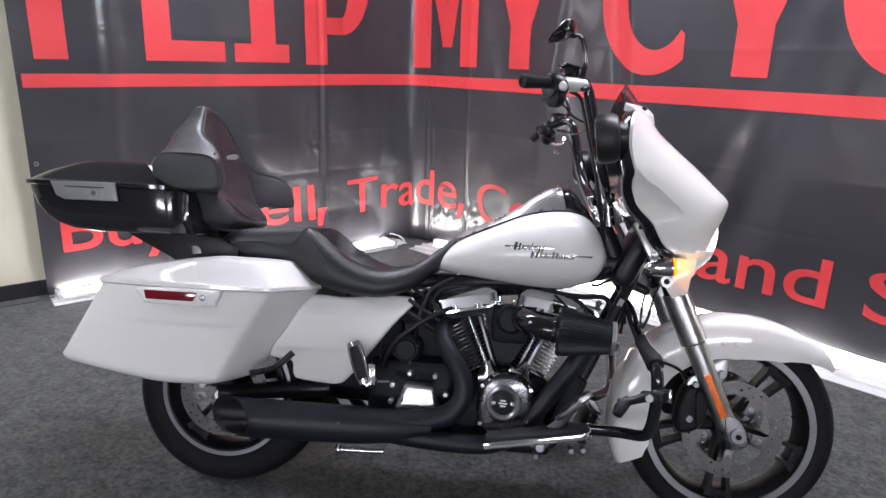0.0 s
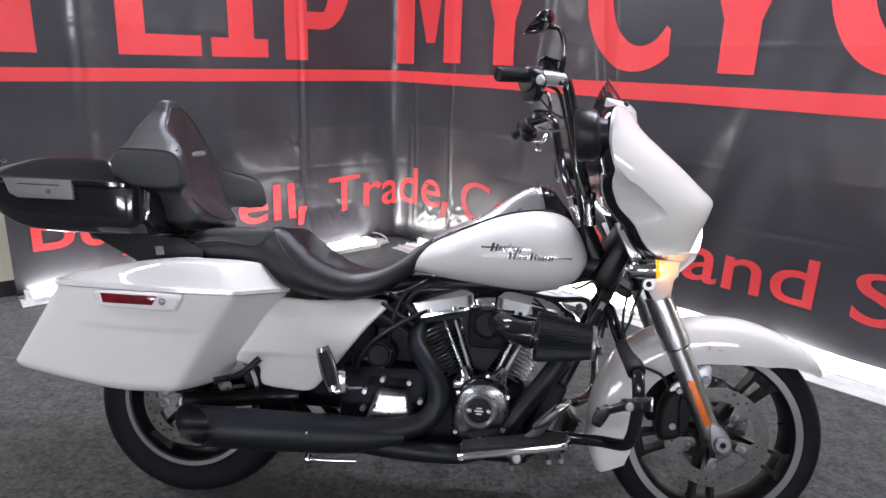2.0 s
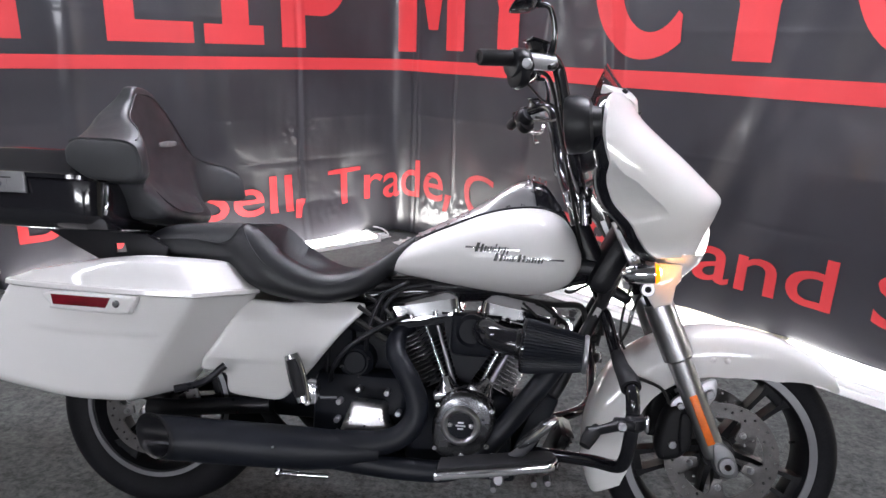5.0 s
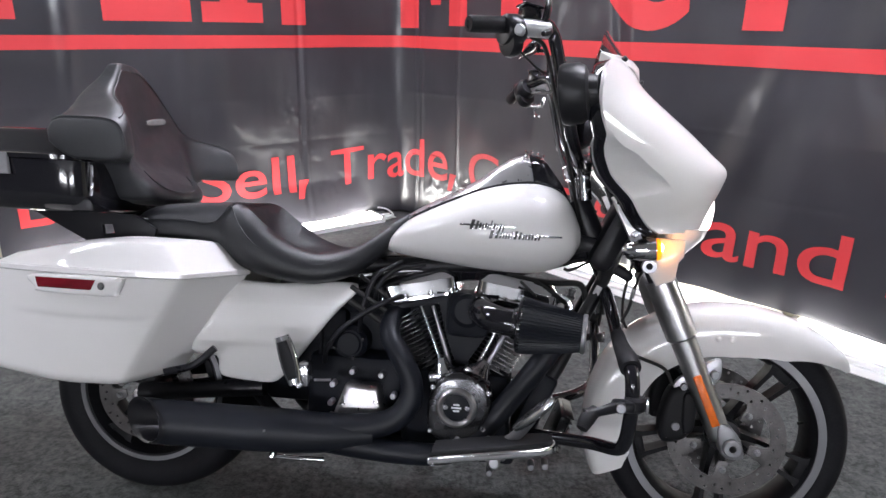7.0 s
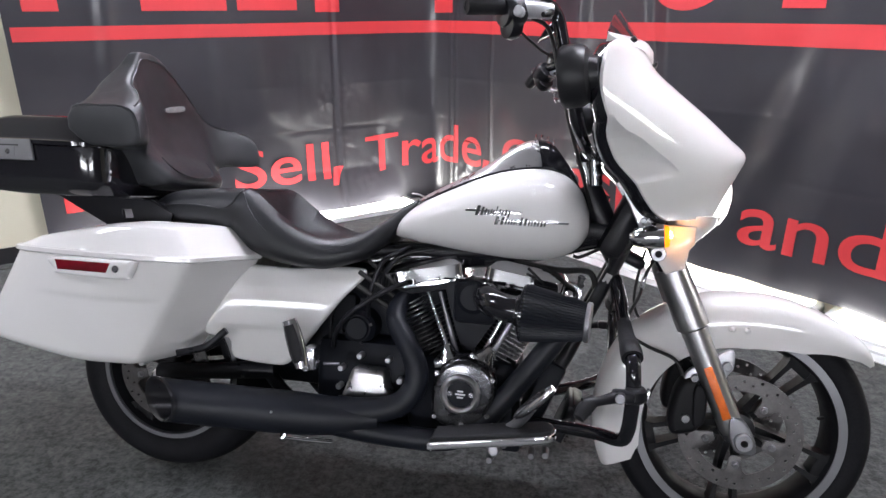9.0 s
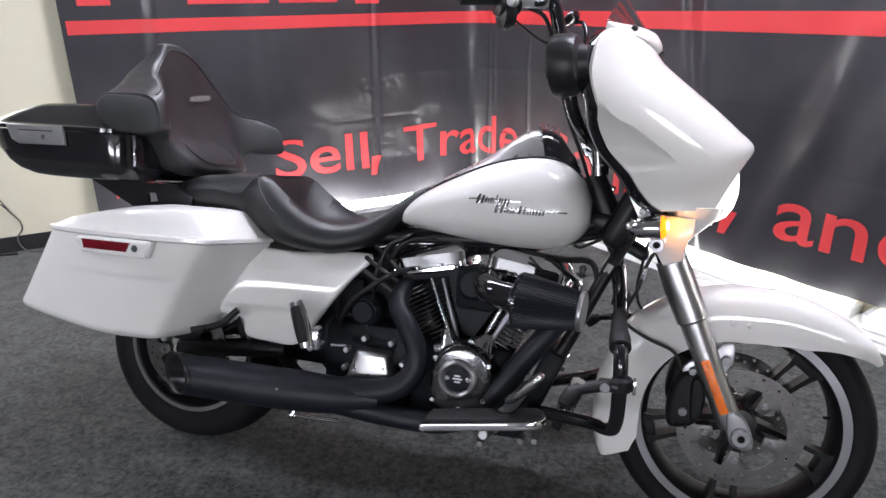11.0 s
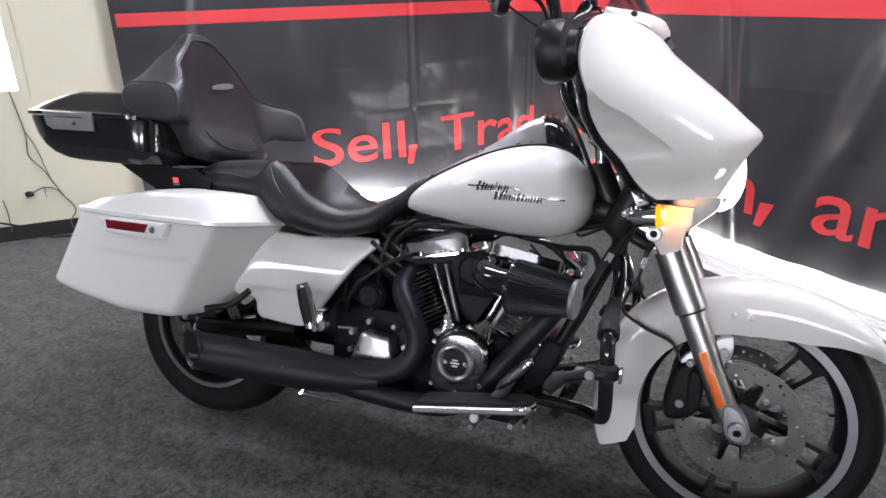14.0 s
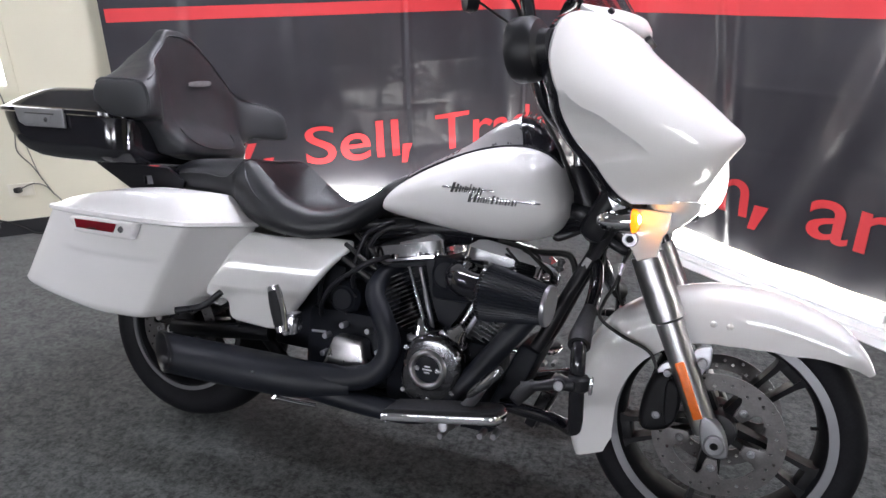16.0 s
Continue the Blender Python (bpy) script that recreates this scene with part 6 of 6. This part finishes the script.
# -- exhaust --
bm = bmesh.new()
tube(bm, [(0.735, -0.055, 0.600), (0.716, -0.110, 0.575), (0.722, -0.160, 0.540), (0.758, -0.182, 0.490), (0.790, -0.192, 0.430), (0.788, -0.200, 0.375), (0.752, -0.206, 0.330), (0.690, -0.214, 0.308), (0.60, -0.225, 0.298), (0.50, -0.235, 0.292)], [0.026, 0.027, 0.0275, 0.029, 0.030, 0.031, 0.032, 0.034, 0.040, 0.042], 20, 6)
exhaust = bp("exhaust", bm, MATTE, "matte black two-into-one exhaust")
bm = bmesh.new()
tube(bm, [(1.165, -0.075, 0.60), (1.175, -0.130, 0.585), (1.150, -0.165, 0.540), (1.090, -0.178, 0.455), (1.020, -0.182, 0.360), (0.955, -0.190, 0.280), (0.880, -0.200, 0.246), (0.780, -0.206, 0.243), (0.68, -0.215, 0.252), (0.58, -0.228, 0.270), (0.50, -0.235, 0.285)], [0.026, 0.028, 0.029, 0.029, 0.029, 0.029, 0.029, 0.030, 0.032, 0.036, 0.04], 20, 6)
part("front_pipe", bm, MATTE, exhaust)
bm = bmesh.new()
MUF = [Vector((0.70, -0.214, 0.290)), Vector((0.61, -0.225, 0.286)), Vector((0.52, -0.236, 0.285)), Vector((0.42, -0.246, 0.286)), Vector((0.20, -0.268, 0.290)), Vector((0.095, -0.278, 0.293))]
tube(bm, MUF, [0.030, 0.046, 0.0545, 0.057, 0.0575, 0.0575], 36, 6, cap=False)
for v in bm.verts:
    if v.co.x < 0.19:
        v.co.x += 1.3 * (MUF[-1].y - v.co.y) * min(1.0, (0.19 - v.co.x) / 0.095)
part("muffler", bm, MATTE, exhaust, "matte black muffler can")
bm = bmesh.new()
ax = (MUF[-1] - MUF[-2]).normalized()
lathe(bm, [(0.0575, -0.012), (0.0585, -0.008), (0.0585, 0.0), (0.0565, 0.002), (0.052, -0.004), (0.050, -0.02), (0.046, -0.17), (0.0, -0.17)], MUF[-1], tuple(ax), 40)
for v in bm.verts:
    if (v.co - MUF[-1]).dot(ax) > -0.03:
        v.co.x += 1.3 * (MUF[-1].y - v.co.y)
bmesh.ops.delete(bm, geom=[f for f in bm.faces if len(f.verts) > 10 and f.calc_area() > 0.001], context="FACES_ONLY")
part("muffler_tip", bm, SATIN, exhaust, "open slash-cut muffler end")
bm = bmesh.new()
for k in range(4):
    rod(bm, (0.435 - k * 0.002, -0.298 + 0.010 * k, 0.302 - k * 0.018), (0.435 - k * 0.002, -0.304 + 0.010 * k, 0.302 - k * 0.018), 0.003, 8)
part("seam_weld", bm, ALUMINIUM, exhaust)

# -- guards, boards, pegs --
for sgn in (-1, 1):
    bm = bmesh.new()
    tube(bm, [(1.268, sgn * 0.035, 0.692), (1.290, sgn * 0.050, 0.682), (1.300, sgn * 0.085, 0.653), (1.306, sgn * 0.147, 0.614), (1.309, sgn * 0.265, 0.578), (1.314, sgn * 0.350, 0.561), (1.319, sgn * 0.384, 0.532), (1.322, sgn * 0.386, 0.48), (1.323, sgn * 0.370, 0.43), (1.321, sgn * 0.336, 0.368), (1.308, sgn * 0.298, 0.336), (1.25, sgn * 0.22, 0.318), (1.10, sgn * 0.13, 0.295)], 0.0165, 16, 7)
    guard = bp("engine_guard", bm, GLOSS, "black tubular engine guard")
    bm = bmesh.new()
    tube(bm, [(1.308, sgn * 0.205, 0.594), (1.309, sgn * 0.265, 0.578), (1.3115, sgn * 0.312, 0.569), (1.314, sgn * 0.350, 0.561), (1.3165, sgn * 0.372, 0.549)], [0.0172, 0.0190, 0.0215, 0.0245, 0.0242], 20)
    part("rubber_sleeve", bm, GRIP, guard, "black rubber sleeve")
    bm = bmesh.new()
    rod(bm, (1.327, sgn * 0.392, 0.458), (1.327, sgn * 0.394, 0.492), 0.0235, 24)
    block(bm, (1.300, sgn * 0.405, 0.472), (0.05, 0.035, 0.026), 0.008)
    rod(bm, (1.292, sgn * 0.40, 0.472), (1.292, sgn * 0.430, 0.472), 0.013, 20)
    clamp = part("peg_clamp", bm, SATIN, guard)
    bm = bmesh.new()
    block(bm, (1.3535, sgn * 0.396, 0.474), (0.007, 0.016, 0.036), 0.002)
    part("clamp_end", bm, DULL_CHROME, clamp, "bright clamp end")
    bm = bmesh.new()
    tube(bm, [(1.290, sgn * 0.412, 0.472), (1.25, sgn * 0.425, 0.462), (1.215, sgn * 0.435, 0.455)], [0.014, 0.011, 0.013], 12)
    part("peg_arm", bm, SATIN, guard)
    bm = bmesh.new()
    tube(bm, [(1.240, sgn * 0.420, 0.462), (1.220, sgn * 0.438, 0.446), (1.208, sgn * 0.452, 0.428)], [0.013, 0.017, 0.013], 16)
    part("highway_peg", bm, GRIP, guard, "black rubber highway peg")
    bm = bmesh.new()
    socket_bolt(bm, (1.292, sgn * 0.427, 0.472), (0, sgn, 0), 0.0105, 0.007)
    part("clamp_bolt", bm, RIM_EDGE, guard)
    # floorboard
    tilt = math.atan2(0.052, 0.305)
    m = Matrix.Translation((0.868, sgn * 0.325, 0.300)) @ Matrix.Rotation(-tilt, 4, "Y")
    out = rounded([(0.0, -0.040), (0.0, 0.036), (0.02, 0.046), (0.235, 0.046), (0.283, 0.034), (0.298, 0.0), (0.287, -0.034), (0.245, -0.045), (0.02, -0.047)], 4)
    bm = plate([[(x, y * sgn * -1) for x, y in out]], 0.020, 0.004)
    for v in bm.verts:
        v.co = Vector((v.co.x, v.co.z, v.co.y - 0.008))
    fb = bp("floorboard", bm, CHROME, "chrome edged rider floorboard", m=m)
    bm = plate([[(0.006 + x * 0.965, y * sgn * -0.93) for x, y in out]], 0.012, 0.004)
    for v in bm.verts:
        v.co = Vector((v.co.x, v.co.z, v.co.y + 0.005))
    part("rubber_pad", bm, GRIP, fb, "black rubber pad")
    bm = bmesh.new()
    rod(bm, (0.15, sgn * -0.02, -0.04), (0.15, sgn * 0.035, -0.03), 0.014, 16)
    block(bm, (0.15, sgn * -0.06, -0.03), (0.05, 0.10, 0.03), 0.006)
    part("hinge", bm, RIM_EDGE, fb)
    for x, z in ((0.135, -0.058), (0.235, -0.052), (0.268, -0.052)):
        bm = bmesh.new()
        rod(bm, (x, sgn * -0.02, z), (x, sgn * 0.022, z), 0.008, 14)
        part("hinge_bolt", bm, RIM_EDGE, fb)
    # folded passenger peg
    bm = bmesh.new()
    rings = []
    for k in range(13):
        u = k / 12
        c = Vector((0.455 + 0.045 * u, sgn * (0.252 + 0.01 * u), 0.538 - 0.120 * u))
        w = 0.025 * (0.35 + 0.65 * math.sin(math.pi * min(1, 0.15 + u * 0.75)) ** 0.5)
        rings.append([c + Vector((w * math.cos(t) * 0.95, sgn * 0.014 * math.sin(t), w * math.cos(t) * 0.36)) for t in [2 * math.pi * i / 16 for i in range(16)]])
    loft(bm, rings)
    peg = bp("passenger_peg", bm, CHROME, "folded chrome passenger peg")
    bm = bmesh.new()
    rings = []
    for k in range(9):
        u = 0.10 + 0.78 * k / 8
        c = Vector((0.455 + 0.045 * u, sgn * (0.261 + 0.01 * u), 0.538 - 0.120 * u))
        w = 0.0165 * (0.55 + 0.45 * math.sin(math.pi * (0.10 + 0.8 * k / 8)) ** 0.5)
        rings.append([c + Vector((w * math.cos(t) * 0.95, sgn * 0.009 * math.sin(t), w * math.cos(t) * 0.36)) for t in [2 * math.pi * i / 16 for i in range(16)]])
    loft(bm, rings)
    part("peg_pad", bm, GRIP, peg, "black rubber peg pad")
    bm = bmesh.new()
    rod(bm, (0.510, sgn * 0.21, 0.418), (0.510, sgn * 0.268, 0.418), 0.011, 16)
    block(bm, (0.515, sgn * 0.235, 0.44), (0.03, 0.05, 0.06), 0.006)
    part("peg_pivot", bm, DULL_CHROME, peg)
# brake pedal, cooler, front brace, side stand
bm = bmesh.new()
tube(bm, [(1.00, -0.22, 0.300), (1.040, -0.285, 0.322), (1.075, -0.320, 0.360), (1.105, -0.345, 0.408)], [0.012, 0.013, 0.013, 0.012], 14)
pedal = bp("brake_pedal", bm, MACHINED, "worn silver brake pedal")
bm = bmesh.new()
rings = []
for u, w, h in ((0.0, 0.012, 0.010), (0.15, 0.024, 0.014), (0.5, 0.030, 0.016), (0.85, 0.026, 0.014), (1.0, 0.014, 0.010)):
    c = Vector((1.066, -0.318, 0.368)).lerp(Vector((1.150, -0.366, 0.462)), u)
    rings.append([c + Vector((-0.60 * h * math.cos(q), w * math.sin(q), 0.60 * h * math.cos(q))) for q in [2 * math.pi * i / 20 for i in range(20)]])
loft(bm, rings)
part("pedal_pad", bm, DULL_CHROME, pedal, "bright metal pedal pad")
cooler = bmesh.new()
block(cooler, (1.185, 0.0, 0.285), (0.03, 0.18, 0.11), 0.006, (0, 22, 0))
cooler = bp("oil_cooler", cooler, SATIN)
bm = bmesh.new()
block(bm, (1.115, 0.0, 0.355), (0.06, 0.20, 0.20), 0.012, (0, 22, 0))
part("regulator", bm, CASE, cooler)
for k in range(8):
    bm = bmesh.new()
    block(bm, (1.215 - k * 0.0053, 0.0, 0.335 - k * 0.0135), (0.026, 0.17, 0.003), 0.0008, (0, 22, 0))
    part("cooler_fin", bm, SATIN, cooler)
bm = bmesh.new()
tube(bm, [(0.78, 0.10, 0.20), (0.74, 0.20, 0.15), (0.66, 0.36, 0.108)], 0.012, 12)
rod(bm, (0.64, 0.37, 0.106), (0.68, 0.37, 0.106), 0.016, 12)
bp("side_stand", bm, SATIN, "black side stand")
# bridge and exhaust hangers low down
bm = bmesh.new()
tube(bm, [(0.405, -0.141, 0.172), (0.48, -0.144, 0.174), (0.55, -0.146, 0.178)], 0.007, 10)
rod(bm, (0.400, -0.150, 0.166), (0.400, -0.130, 0.180), 0.011, 14)
bp("stand_spring_bar", bm, CHROME)
pl = plate([rounded([(-0.030, 0.300), (-0.012, 0.330), (0.016, 0.338), (0.030, 0.318), (0.022, 0.292), (-0.002, 0.286), (0.010, 0.262), (0.004, 0.240), (-0.016, 0.240), (-0.020, 0.268)], 4), ring_pts(0.002, 0.316, 0.012, 20)], 0.016, 0.003, -0.128)
pl = bp("axle_plate", pl, DULL_CHROME, "worn silver rear axle plate")
bm = bmesh.new()
rod(bm, (0.002, -0.11, 0.316), (0.002, -0.150, 0.316), 0.016, 20)
part("axle_nut", bm, ALUMINIUM, pl)
bm = bmesh.new()
rod(bm, (-0.058, -0.10, 0.345), (-0.058, -0.140, 0.345), 0.013, 18)
part("caliper_bolt", bm, ALUMINIUM, pl)
# wiring
for pts, r in (([(0.62, -0.10, 0.69), (0.68, -0.12, 0.655), (0.72, -0.10, 0.62), (0.78, -0.08, 0.66)], 0.006), ([(0.60, -0.12, 0.66), (0.655, -0.13, 0.63), (0.70, -0.12, 0.60)], 0.007),
               ([(0.58, -0.12, 0.63), (0.64, -0.13, 0.60), (0.685, -0.12, 0.57)], 0.009), ([(1.02, -0.03, 0.710), (1.107, -0.03, 0.698), (1.154, -0.05, 0.697), (1.205, -0.07, 0.703), (1.230, -0.06, 0.690), (1.242, -0.05, 0.640), (1.236, -0.05, 0.600)], 0.0085), ([(1.175, -0.06, 0.740), (1.193, -0.06, 0.737), (1.24, -0.05, 0.760), (1.301, -0.03, 0.790)], 0.0045), ([(1.10, -0.05, 0.700), (1.14, -0.075, 0.678), (1.175, -0.08, 0.655), (1.20, -0.06, 0.635)], 0.0060),
               ([(1.06, -0.085, 0.70), (1.09, -0.095, 0.675), (1.12, -0.09, 0.645)], 0.004), ([(1.27, -0.03, 0.78), (1.275, -0.06, 0.70), (1.29, -0.05, 0.62)], 0.005), ([(1.29, 0.04, 0.78), (1.30, 0.02, 0.68), (1.285, 0.0, 0.58)], 0.005)):
    bm = bmesh.new()
    tube(bm, pts, r, 8)
    bp("wiring_loom", bm, CABLE)
